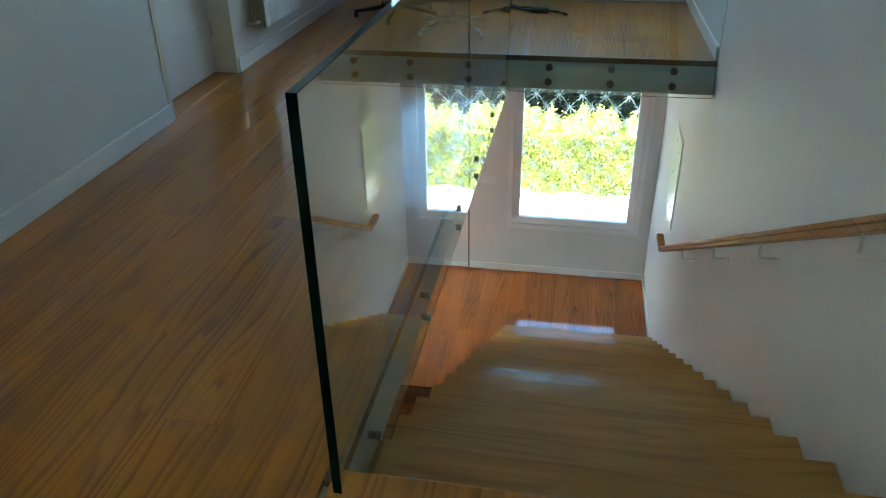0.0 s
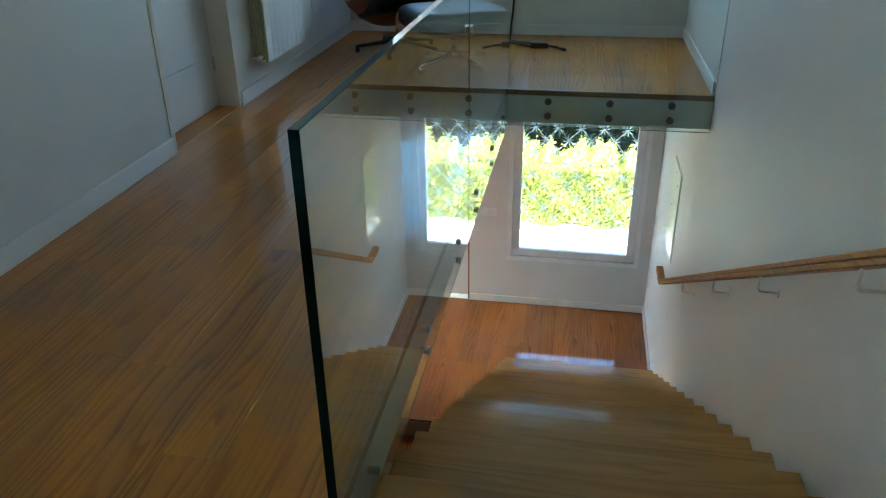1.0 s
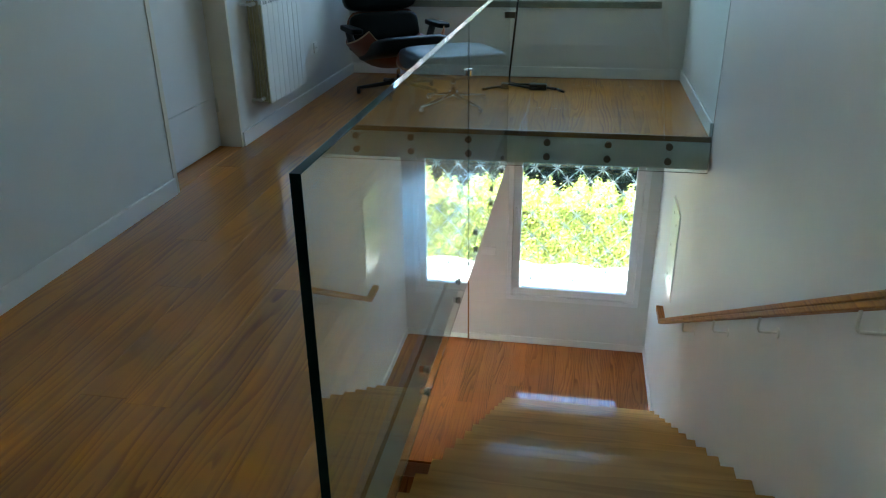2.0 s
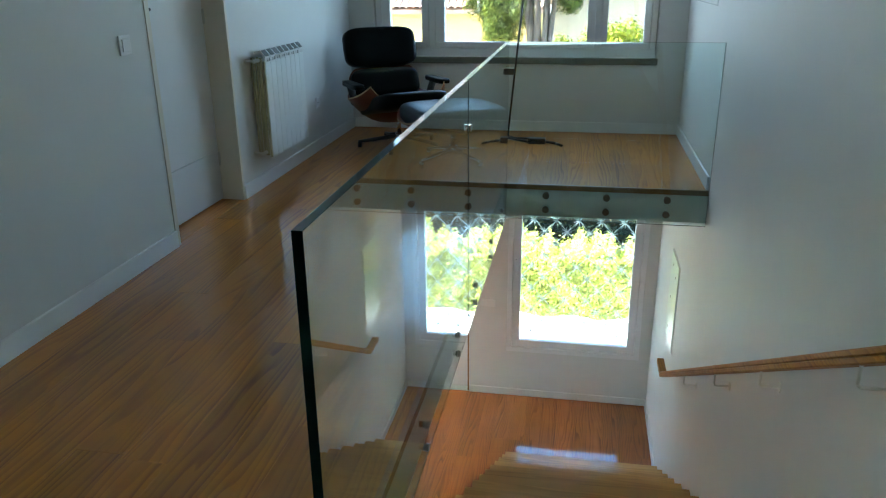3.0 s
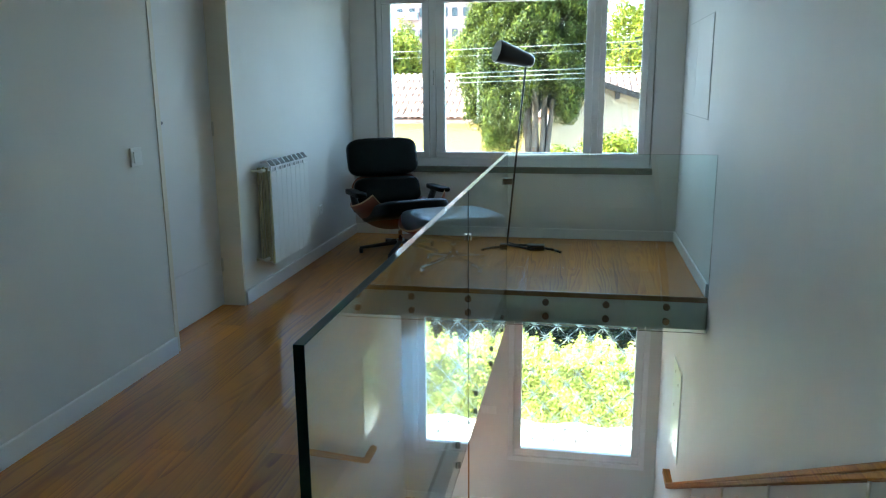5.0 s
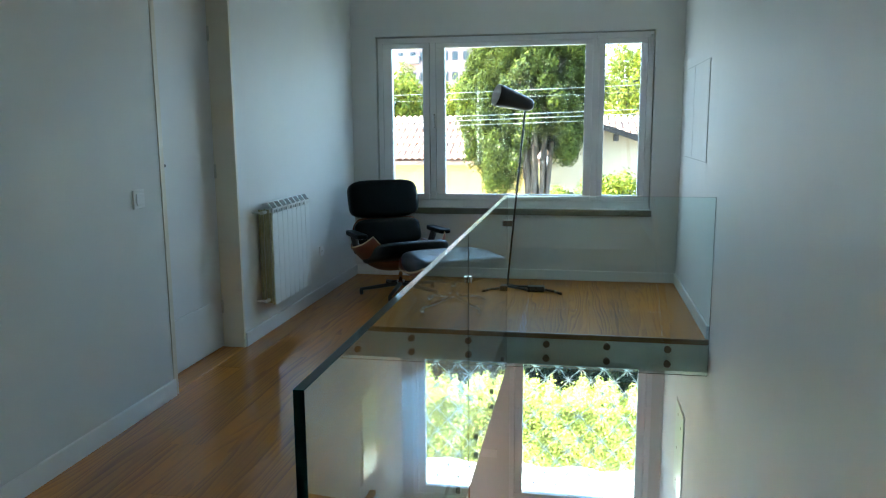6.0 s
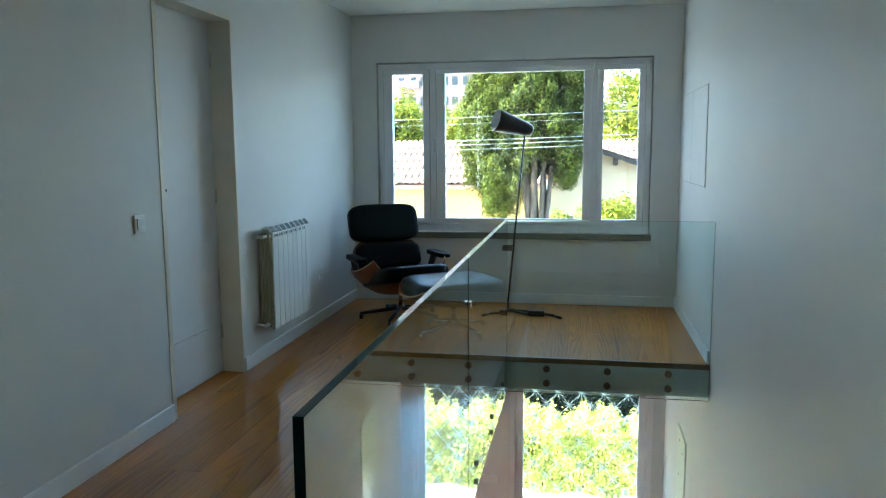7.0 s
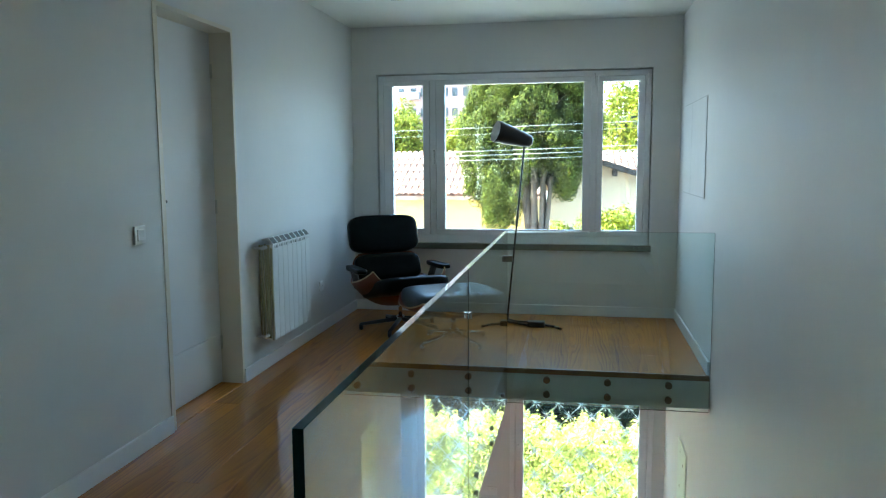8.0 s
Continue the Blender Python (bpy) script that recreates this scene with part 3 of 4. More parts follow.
part("nosing", B(XS + 0.004, XR - 0.003, Y0 - 0.09, Y0, -0.0225, 0.003, bevel=0.0012), FLOOR_UP, stairs, "orange pine nosing of the top step")
under = bmesh.new()
prof = [(Y0 - 0.02, -0.26), (Y0 - 0.02, -0.42), (Y0 + 15 * GO, ZL + 0.0), (Y0 + 15.0 * GO, ZL + 0.13)]
va = [under.verts.new((XT + 0.06, y, z)) for y, z in prof]
vb = [under.verts.new((XR - 0.004, y, z)) for y, z in prof]
under.faces.new(va)
under.faces.new(vb[::-1])
for i in range(4):
    under.faces.new((va[i], va[(i + 1) % 4], vb[(i + 1) % 4], vb[i]))
part("stringer", under, TRIM, stairs, "white painted underside of the flight")

flight = thing("cellar_steps", "reddish wooden steps leading further down below the stairs", "staircase")
for k in range(1, 5):
    y, z = 4.955 - (k - 1) * 0.3, ZL - k * 0.175
    part("tread", B(-1.615, -0.405, y - 0.3, y + 0.02, z - 0.04, z, bevel=0.004), FLOOR_LOW, flight)
    part("riser", B(-1.615, -0.405, y + 0.001, y + 0.02, z + 0.001, z + 0.152), RISER_LIT, flight, "wooden riser coloured pinkish as if lit")

# ---- handrail ----
hr = thing("handrail", "varnished wooden handrail on steel brackets along the wall", "handrail")
XH = XR - 0.075
a, b = Vector((XH, 5.38, -1.60)), Vector((XH, 0.55, 1.188))
d = (b - a).normalized()
up = Vector((0, -d.z, d.y)) if d.y > 0 else Vector((0, d.z, -d.y))
bm = bmesh.new()
rings = []
sec = [(-0.026, -0.016), (-0.022, -0.02), (0.022, -0.02), (0.026, -0.016), (0.026, -0.003), (0.023, 0.0), (0.026, 0.003), (0.026, 0.016), (0.022, 0.02),
       (-0.022, 0.02), (-0.026, 0.016), (-0.026, 0.004), (-0.021, 0.0), (-0.026, -0.004)]
far = Vector((XH, 5.60, -1.60))
for c, u in ((b, up), (a, Vector((0, 0.27, 1)).normalized()), (far, Vector((0, 0, 1)))):
    rings.append([bm.verts.new(c + Vector((sx, 0, 0)) + u * sz) for sx, sz in sec])
for r0, r1 in zip(rings, rings[1:]):
    for i in range(len(sec)):
        bm.faces.new((r0[i], r0[(i + 1) % len(sec)], r1[(i + 1) % len(sec)], r1[i]))
bm.faces.new(rings[0])
bm.faces.new(rings[-1][::-1])
part("rail", bm, RAIL_WOOD, hr)
for y in (4.45, 3.60, 2.83, 1.98, 1.1):
    z = a.z + (y - a.y) * d.z / d.y
    bk = bmesh.new()
    path_tube(bk, [(XH, y, z - 0.018), (XH, y, z - 0.075), (XH + 0.008, y, z - 0.085), (XR - 0.004, y, z - 0.085)], 0.005)
    tube(bk, (XR - 0.006, y, z - 0.085), (XR, y, z - 0.085), 0.021, seg=18)
    part("bracket", bk, SATIN, hr)

# ---- radiator ----
rad = thing("radiator", "white aluminium sectional radiator mounted on the wall", "radiator")
NSEC, SW = 8, 0.0795
sec0 = None
for k in range(NSEC):
    y0 = 4.475 + k * SW
    if sec0 is None:
        bm = bmesh.new()
        box(bm, 0.088, 0.1, 0.0015, SW - 0.0015, 0.20, 0.775, bevel=0.003)
        box(bm, 0.035, 0.088, SW / 2 - 0.014, SW / 2 + 0.014, 0.215, 0.80, bevel=0.004)
        box(bm, 0.045, 0.052, 0.004, SW - 0.004, 0.22, 0.79, bevel=0.002)
        for i in range(2):
            box(bm, 0.06 + i * 0.015, 0.063 + i * 0.015, 0.006, SW - 0.006, 0.24, 0.80)
        fin = part("section", bm, RAD_WHITE, rad)
        bm = bmesh.new()
        vs = [(0.03, 0.835), (0.07, 0.842), (0.1, 0.805), (0.1, 0.795), (0.065, 0.828), (0.03, 0.822)]
        l0 = [bm.verts.new((x, 0.002, z)) for x, z in vs]
        l1 = [bm.verts.new((x, SW - 0.002, z)) for x, z in vs]
        bm.faces.new(l0)
        bm.faces.new(l1[::-1])
        for i in range(6):
            bm.faces.new((l0[i], l0[(i + 1) % 6], l1[(i + 1) % 6], l1[i]))
        louvre = part("louvre", bm, RAD_WHITE, rad)
        # Dark plate laid on the louvre in place of a shaded opening.
        bm = bmesh.new()
        vs = [bm.verts.new(p) for p in ((0.0715, 0.010, 0.8405), (0.0715, SW - 0.010, 0.8405), (0.0995, SW - 0.010, 0.8065), (0.0995, 0.010, 0.8065))]
        vt = [bm.verts.new(v.co + Vector((0.0012, 0, 0.001))) for v in vs]
        bm.faces.new(vs)
        bm.faces.new(vt[::-1])
        for i in range(4):
            bm.faces.new((vs[i], vs[(i + 1) % 4], vt[(i + 1) % 4], vt[i]))
        slot = part("vent_slot", bm, RAD_DARK, rad, "dark plate coloured as a shaded air slot")
        sec0 = fin
        a, b, c = fin, louvre, slot
    else:
        a, b, c = new("section", fin.data), new("louvre", louvre.data), new("vent_slot", slot.data)
        a.parent = b.parent = c.parent = rad
    a.location = b.location = c.location = (XL2, y0, 0)
for k in range(2):
    z = 0.26 if k == 0 else 0.765
    part("header_pipe", tube(bmesh.new(), (XL2 + 0.06, 4.475, z), (XL2 + 0.06, 4.475 + NSEC * SW, z), 0.018), RAD_WHITE, rad)
side = bmesh.new()
for q0, q1, z0, z1 in ((0.012, 0.022, 0.235, 0.80), (0.027, 0.040, 0.225, 0.80), (0.046, 0.058, 0.215, 0.805), (0.062, 0.080, 0.215, 0.80), (0.085, 0.098, 0.205, 0.78)):
    box(side, XL2 + q0, XL2 + q1, 4.462, 4.4735, z0, z1, bevel=0.002)
part("end_plate", side, RAD_SIDE, rad, "olive end of the last section")
valve = bmesh.new()
tube(valve, (XL2 + 0.06, 4.465, 0.785), (XL2 + 0.06, 4.40, 0.785), 0.011)
tube(valve, (XL2 + 0.06, 4.41, 0.785), (XL2, 4.41, 0.785), 0.007)
part("valve", valve, RAD_WHITE, rad)
valve = bmesh.new()
tube(valve, (XL2 + 0.06, 4.465, 0.235), (XL2 + 0.06, 4.41, 0.235), 0.011)
tube(valve, (XL2 + 0.06, 4.42, 0.235), (XL2, 4.42, 0.235), 0.007)
part("valve", valve, RAD_WHITE, rad)

# ---- switches, sockets, panels ----


def wall_plate(name, label, category, m, w, h, rocker=True):
    t = thing(name, label, category, m=m)
    part("plate", B(-w / 2, w / 2, -h / 2, h / 2, 0, 0.009, bevel=0.003), PLASTIC, t)
    if rocker:
        for i in range(max(1, round(w / 0.09))):
            cx = (i - (max(1, round(w / 0.09)) - 1) / 2) * 0.072
            part("rocker", B(cx - 0.026, cx + 0.026, -0.026, 0.026, 0.009, 0.014, bevel=0.002), PLASTIC, t)
    else:
        well = bmesh.new()
        for i in range(20):
            a0, a1 = i * math.tau / 20, (i + 1) * math.tau / 20
            tube(well, (0.021 * math.cos(a0), 0.021 * math.sin(a0), 0.0095), (0.021 * math.cos(a1), 0.021 * math.sin(a1), 0.0095), 0.0022, seg=6)
        part("socket_ring", well, PLASTIC, t)
        # Dark discs on the plate give the shade of the pin holes.
        for hx in (-0.0095, 0.0095):
            part("pin_hole", tube(bmesh.new(), (hx, 0, 0.009), (hx, 0, 0.0098), 0.0035, seg=12), DARK_GLASS, t, "dark disc coloured as a shaded pin hole")
    return t


wall_plate("light_switch", "square white light switch on the corridor wall", "switch", pose(XL1, 3.195, 0.985, 90, 0, 90), 0.083, 0.083)
wall_plate("wall_socket", "white socket low on the wall beside the radiator", "socket", pose(XL2, 5.60, 0.355, 90, 0, 90), 0.075, 0.075, False)
wall_plate("double_switch", "white double switch beside the lower window", "switch", pose(-0.845, YL, -1.81, 90, 0, 0), 0.15, 0.083)

eb = thing("fuse_box", "flat pale green fuse box cover on the staircase wall", "fuse box")
part("case", B(XR - 0.004, XR - 0.0005, 5.575, 6.02, -1.54, -0.81, bevel=0.001), PLASTIC, eb)
part("cover", B(XR - 0.009, XR - 0.0042, 5.585, 6.01, -1.53, -0.82, bevel=0.002), BOX_LID, eb)
for y, z in ((5.72, -0.95), (5.72, -1.40), (5.88, -0.90), (5.88, -1.17), (5.88, -1.43)):
    part("screw", tube(bmesh.new(), (XR - 0.0105, y, z), (XR - 0.0085, y, z), 0.011), DARK_METAL, eb)
hatch = thing("access_hatch", "flush white access panels with thin joints in the wall", "access panel")
part("joint", B(XR - 0.0022, XR - 0.0004, 5.194, 6.246, 1.054, 1.711), JOINT_GREY, hatch, "dark shadow joint")
for y0, y1 in ((5.20, 5.835), (5.841, 6.24)):
    part("hatch_door", B(XR - 0.005, XR - 0.0024, y0, y1, 1.06, 1.705, bevel=0.001), WALL, hatch)

spot = thing("ceiling_spot", "small square recessed dark ceiling spotlight", "spotlight", m=Matrix.Translation((-1.32, 5.42, ZC)))
bm = bmesh.new()
for q in ((-0.05, 0.05, -0.05, -0.04), (-0.05, 0.05, 0.04, 0.05), (-0.05, -0.04, -0.04, 0.04), (0.04, 0.05, -0.04, 0.04)):
    box(bm, q[0], q[1], q[2], q[3], -0.006, 0.0)
part("frame", bm, BLACK, spot)
part("lamp", tube(bmesh.new(), (0, 0, -0.003), (0, 0, -0.0005), 0.038, seg=20), BLACK, spot)

# ---- lounge chair and ottoman: local front is -y ----


def star_base(parent, r, z, n, mat, h):
    for k in range(n):
        a = k * math.tau / n + 0.3
        bm = bmesh.new()
        tube(bm, (0.03 * math.cos(a), 0.03 * math.sin(a), z), (r * math.cos(a), r * math.sin(a), 0.045), 0.020, 0.013)
        tube(bm, (r * 0.97 * math.cos(a), r * 0.97 * math.sin(a), 0.0), (r * 0.97 * math.cos(a), r * 0.97 * math.sin(a), 0.045), 0.017)
        part("leg", bm, mat, parent)
    bm = bmesh.new()
    tube(bm, (0, 0, z - 0.03), (0, 0, z + 0.03), 0.035)
    tube(bm, (0, 0, z + 0.03), (0, 0, h), 0.017)
    part("column", bm, CHROME, parent, "short chrome column")


chair = thing("lounge_chair", "black leather lounge chair with dark plywood shells on a star base", "chair", m=pose(-1.415, 5.80, 0, 0, 0, 35) @ Matrix.Scale(0.91, 4))
star_base(chair, 0.35, 0.085, 5, BLACK, 0.27)


def tuft(x, y, z):
    f = 1 - 0.10 * math.exp(-((abs(x) - 0.42) ** 2 + (y) ** 2) * 18)
    return [x, y, z * f]


def shell_fn(w, l, cx, cy, base, tilt):
    m = Matrix.Translation(base) @ Euler((radians(tilt), 0, 0)).to_matrix().to_4x4()

    def fn(u, v):
        x = w / 2 * u * math.sqrt(1 - 0.36 * v * v)
        y = l / 2 * v * math.sqrt(1 - 0.36 * u * u)
        z = cx * abs(u) ** 2.4 + cy * abs(v) ** 3
        return m @ Vector((x, y, z)), m.to_3x3() @ Vector((0, 0, -1))
    return fn


def soft(name, size, base, tilt, parent, label=""):
    bm = cushion(bmesh.new(), (0, 0, 0), size, 0.42, fn=tuft)
    bmesh.ops.transform(bm, matrix=Matrix.Translation(base) @ Euler((radians(tilt), 0, 0)).to_matrix().to_4x4(), verts=bm.verts[:])
    return part(name, bm, LEATHER, parent, label)


part("seat_shell", sheet(bmesh.new(), shell_fn(0.80, 0.72, 0.22, 0.06, (0, 0.0, 0.215), -12), 18, 14, 0.012), (SHELL_WOOD, SHELL_EDGE), chair, "dark plywood seat shell")
soft("seat", (0.62, 0.72, 0.15), (0, -0.10, 0.375), -13, chair)
part("back_shell", sheet(bmesh.new(), shell_fn(0.64, 0.27, 0.05, 0.01, (0, 0.36, 0.50), 68), 16, 10, 0.012), (SHELL_WOOD, SHELL_EDGE), chair, "dark plywood back shell")
soft("backrest", (0.61, 0.24, 0.12), (0, 0.29, 0.500), 68, chair)
part("head_shell", sheet(bmesh.new(), shell_fn(0.64, 0.28, 0.04, 0.01, (0, 0.455, 0.79), 74), 16, 10, 0.012), (SHELL_WOOD, SHELL_EDGE), chair, "dark plywood head shell")
soft("headrest", (0.65, 0.335, 0.13), (0, 0.40, 0.787), 74, chair)
for bx in (-0.16, 0.16):
    part("button", cushion(bmesh.new(), (bx, -0.09, 0.425), (0.026, 0.026, 0.014), 1.0, 12, 6), LEATHER, chair)
for s in (-1, 1):
    part("armrest", cushion(bmesh.new(), (s * 0.378, 0.05, 0.528), (0.085, 0.38, 0.045), 0.34, fn=lambda x, y, z: [x * (1 - 0.12 * y), y, z + 0.35 * max(0.0, -y - 0.55)]), LEATHER, chair)
    sp = bmesh.new()
    tube(sp, (s * 0.15, 0.445, 0.50), (s * 0.15, 0.50, 0.86), 0.013)
    part("back_brace", sp, BLACK, chair)
    sp = bmesh.new()
    tube(sp, (s * 0.375, 0.12, 0.515), (s * 0.335, 0.15, 0.36), 0.03)
    part("arm_support", sp, BLACK, chair)

ott = thing("ottoman", "black leather ottoman with a plywood shell on chrome legs", "ottoman", m=pose(-0.93, 5.33, 0, 0, 0, 32))
star_base(ott, 0.29, 0.09, 4, CHROME, 0.215)
part("seat_shell", sheet(bmesh.new(), shell_fn(0.74, 0.60, 0.085, 0.05, (0, 0, 0.232), 0), 18, 14, 0.012), (SHELL_WOOD, SHELL_EDGE), ott, "dark plywood shell with pale edge")
soft("cushion", (0.64, 0.57, 0.155), (0, 0, 0.338), 0, ott).data.materials[0] = OTTO_LEATHER
for bx in (-0.14, 0.14):
    part("button", cushion(bmesh.new(), (bx, 0.0, 0.402), (0.026, 0.026, 0.014), 1.0, 12, 6), LEATHER, ott)

# ---- floor lamp ----
lamp = thing("floor_lamp", "thin black floor lamp with a tilted cone shade", "lamp")
st = bmesh.new()
tube(st, (-0.605, 6.12, 0.02), (-0.475, 6.12, 1.435), 0.008)
part("stem", st, BLACK, lamp)
ft = bmesh.new()
path_tube(ft, [(-0.605, 6.12, 0.015), (-0.34, 6.13, 0.015)], 0.009)
path_tube(ft, [(-0.605, 6.12, 0.015), (-0.40, 5.98, 0.015), (-0.36, 6.0, 0.015)], 0.009)
path_tube(ft, [(-0.33, 6.05, 0.015), (-0.22, 5.99, 0.012), (-0.17, 5.92, 0.010)], 0.010)
part("foot", ft, BLACK, lamp)
cab = bmesh.new()
path_tube(cab, [(-0.43, 6.03, 0.012), (-0.52, 6.16, 0.006), (-0.66, 6.32, 0.006), (-0.82, 6.44, 0.006), (-0.98, 6.485, 0.006)], 0.004, seg=6)
part("cable", cab, BLACK, lamp, "black power cable")
part("switch_box", B(-0.435, -0.30, 5.985, 6.06, 0.0, 0.045, bevel=0.01), BLACK, lamp)
ax0, ax1 = Vector((-0.690, 6.01, 1.532)), Vector((-0.415, 6.16, 1.446))
sh = bmesh.new()
q = (ax1 - ax0).to_track_quat("Z", "Y")
prof = [(0.0, 0.082, 1), (0.004, 0.086, 0), (0.05, 0.083, 0), (0.26, 0.056, 0), (0.30, 0.047, 0), (0.312, 0.036, 0), (0.314, 0.0, 0)]
inner = [(0.0, 0.082, 1), (0.05, 0.079, 1), (0.26, 0.052, 1), (0.295, 0.0, 1)]
for pr, mi in ((prof, 0), (inner, 1)):
    loops = []
    for zz, rr, _ in pr:
        loops.append([sh.verts.new(ax0 + q @ Vector((rr * math.cos(i * math.tau / 28), rr * math.sin(i * math.tau / 28), zz))) for i in range(28)])
    for l0, l1 in zip(loops, loops[1:]):
        for i in range(28):
            f = sh.faces.new((l0[i], l0[(i + 1) % 28], l1[(i + 1) % 28], l1[i]))
            f.smooth, f.material_index = True, mi
part("shade", sh, (BLACK, SHADE_IN), lamp, "black cone shade, white inside", fix=False)
part("joint", cushion(bmesh.new(), (-0.475, 6.125, 1.425), (0.03, 0.03, 0.04), 0.8, 12, 8), BLACK, lamp)

# ---- outdoors ----
# Unseen surface, coloured pale to bounce sunlight up into the rooms.
gr = bmesh.new()
vs = [gr.verts.new(p) for p in ((-600, YL + 0.2, -3.2), (600, YL + 0.2, -3.2), (600, 1500, -3.2), (-600, 1500, -3.2))]
gr.faces.new(vs)
structure("ground", gr, GROUND_BOUNCE, "ground beyond the garden, coloured pale to bounce sunlight", "ground")
ter = thing("pavement", "pale stone terrace paving before the hedge", "paving", kind="structure")
part("terrace_base", B(-9, 9, YL + 0.3, 9.9, -3.2, -2.96), STONE, ter)


def leaf_mesh(name, pts, size, mat, parent=None, label="", up=0.0, seed=1, aspect=0.5, facing=None):
    """Many small leaf blades at the given points."""
    rng = np.random.default_rng(seed)
    n = len(pts)
    a = rng.normal(size=(n, 3)) + np.array([0, 0, up])
    a /= np.linalg.norm(a, axis=1)[:, None]
    b = np.cross(a, rng.normal(size=(n, 3)))
    b /= np.linalg.norm(b, axis=1)[:, None]
    if facing is not None:
        f = facing + rng.normal(0, 0.38, (n, 3))
        f /= np.linalg.norm(f, axis=1)[:, None]
        a -= f * (a * f).sum(1)[:, None]
        a /= np.linalg.norm(a, axis=1)[:, None]
        b = np.cross(f, a)
    s = size * rng.uniform(0.6, 1.4, (n, 1))
    v = np.stack([pts - a * s, pts + b * s * aspect - a * s * 0.1, pts + a * s, pts - b * s * aspect - a * s * 0.1], 1).reshape(-1, 3)
    me = bpy.data.meshes.new(name)
    me.vertices.add(4 * n)
    me.vertices.foreach_set("co", v.ravel())
    me.loops.add(4 * n)
    me.loops.foreach_set("vertex_index", np.arange(4 * n))
    me.polygons.add(n)
    me.polygons.foreach_set("loop_start", np.arange(n) * 4)
    me.update(calc_edges=True)
    me.materials.append(mat)
    ob = new(name, me)
    ob.parent = parent
    return tagged(ob, label)


def clumps(rng, centres, radii, per, squash=(1, 1, 1)):
    out, ways = [], []
    for c, r in zip(centres, radii):
        d = rng.normal(size=(per, 3))
        d /= np.linalg.norm(d, axis=1)[:, None]
        out.append(np.array(c) + d * (r * rng.uniform(0.35, 1.0, (per, 1)) ** 0.6) * np.array(squash))
        ways.append(d)
    return np.concatenate(out), np.concatenate(ways)


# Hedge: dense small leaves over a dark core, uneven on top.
backhedge = tagged(new("shrubbery"), "evergreen shrubs added behind the hedge, coloured dark as if shaded", "shrub")
# Shrubs added for the dark band above the hedge; shade is in their colour.
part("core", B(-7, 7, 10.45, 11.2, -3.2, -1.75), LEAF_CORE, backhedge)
rng = np.random.default_rng(8)
n = 9000
bx = rng.uniform(-2.8, 2.8, n)
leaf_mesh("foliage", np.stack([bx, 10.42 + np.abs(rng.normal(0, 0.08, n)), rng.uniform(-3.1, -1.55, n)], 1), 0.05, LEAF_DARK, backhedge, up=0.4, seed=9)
hedge = tagged(new("hedge"), "dense bright green clipped hedge along the terrace", "hedge")
HY0, HY1, HZ0, HZ1 = 9.12, 9.85, -2.96, -2.12
part("core", B(-7, 7, HY0 + 0.14, HY1 - 0.1, HZ0, HZ1 - 0.12), HEDGE_CORE, hedge)
rng = np.random.default_rng(5)
n = 60000
px = rng.uniform(-2.6, 2.6, n)
bul = 0.06 * np.sin(px * 7.3) + 0.05 * np.sin(px * 17.1 + 1.3) + 0.04 * np.sin(px * 31.0)
front = rng.random(n) < 0.68
pz = np.where(front, HZ0 + (HZ1 - HZ0) * rng.random(n) ** 0.9, HZ1 + bul + rng.normal(0, 0.05, n))
py = np.where(front, HY0 + 0.05 * np.sin(px * 9 + pz * 8) + np.abs(rng.normal(0, 0.06, n)), rng.uniform(HY0 + 0.02, HY1, n))
leaf_mesh("foliage", np.stack([px, py, pz], 1), 0.021, LEAF_HEDGE, hedge, up=0.3, seed=3)


def limb_tree(name, label, base, height, crown_c, crown_r, n_clump, per, clump_r, leaf, mat, seed, trunk_r=0.3, up=0.8):
    t = thing(name, label, "tree", m=Matrix.Translation(base))
    rng = np.random.default_rng(seed)
    bm = bmesh.new()
    p, r = Vector((0, 0, 0)), trunk_r
    steps = 7
    for i in range(steps):
        nx = Vector((rng.normal(0, 0.06), rng.normal(0, 0.06), height * (i + 1) / steps))
        tube(bm, p, nx, r, r * 0.86, seg=10, caps=False)
        p, r = nx, r * 0.86
    part("trunk", bm, BARK, t)
    cc, cr = np.array(crown_c), np.array(crown_r)
    d = rng.normal(size=(n_clump, 3))
    d /= np.linalg.norm(d, axis=1)[:, None]
    cen = cc + d * cr * rng.uniform(0.45, 1.0, (n_clump, 1)) ** 0.7
    bl = bmesh.new()
    for c in cen[::6]:
        z = min(max(0.2 * height, c[2] * 0.55), height * 0.92)
        tube(bl, (0, 0, z), Vector((0, 0, z)).lerp(Vector(c), 0.75), trunk_r * 0.12, 0.012, seg=6, caps=False)
    part("limb", bl, BARK, t)
    pts, ways = clumps(rng, cen, clump_r * rng.uniform(0.6, 1.3, n_clump), per, (1, 1, 1.35))
    leaf_mesh("crown", pts, leaf, mat, t, up=up, seed=seed + 1, facing=ways)
    # Near-black blob that puts the crown's inner shade into colour.
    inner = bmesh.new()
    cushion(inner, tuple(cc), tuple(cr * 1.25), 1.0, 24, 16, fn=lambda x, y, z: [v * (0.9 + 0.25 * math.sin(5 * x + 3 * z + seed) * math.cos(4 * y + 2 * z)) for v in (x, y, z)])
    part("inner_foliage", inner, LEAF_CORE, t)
    return t


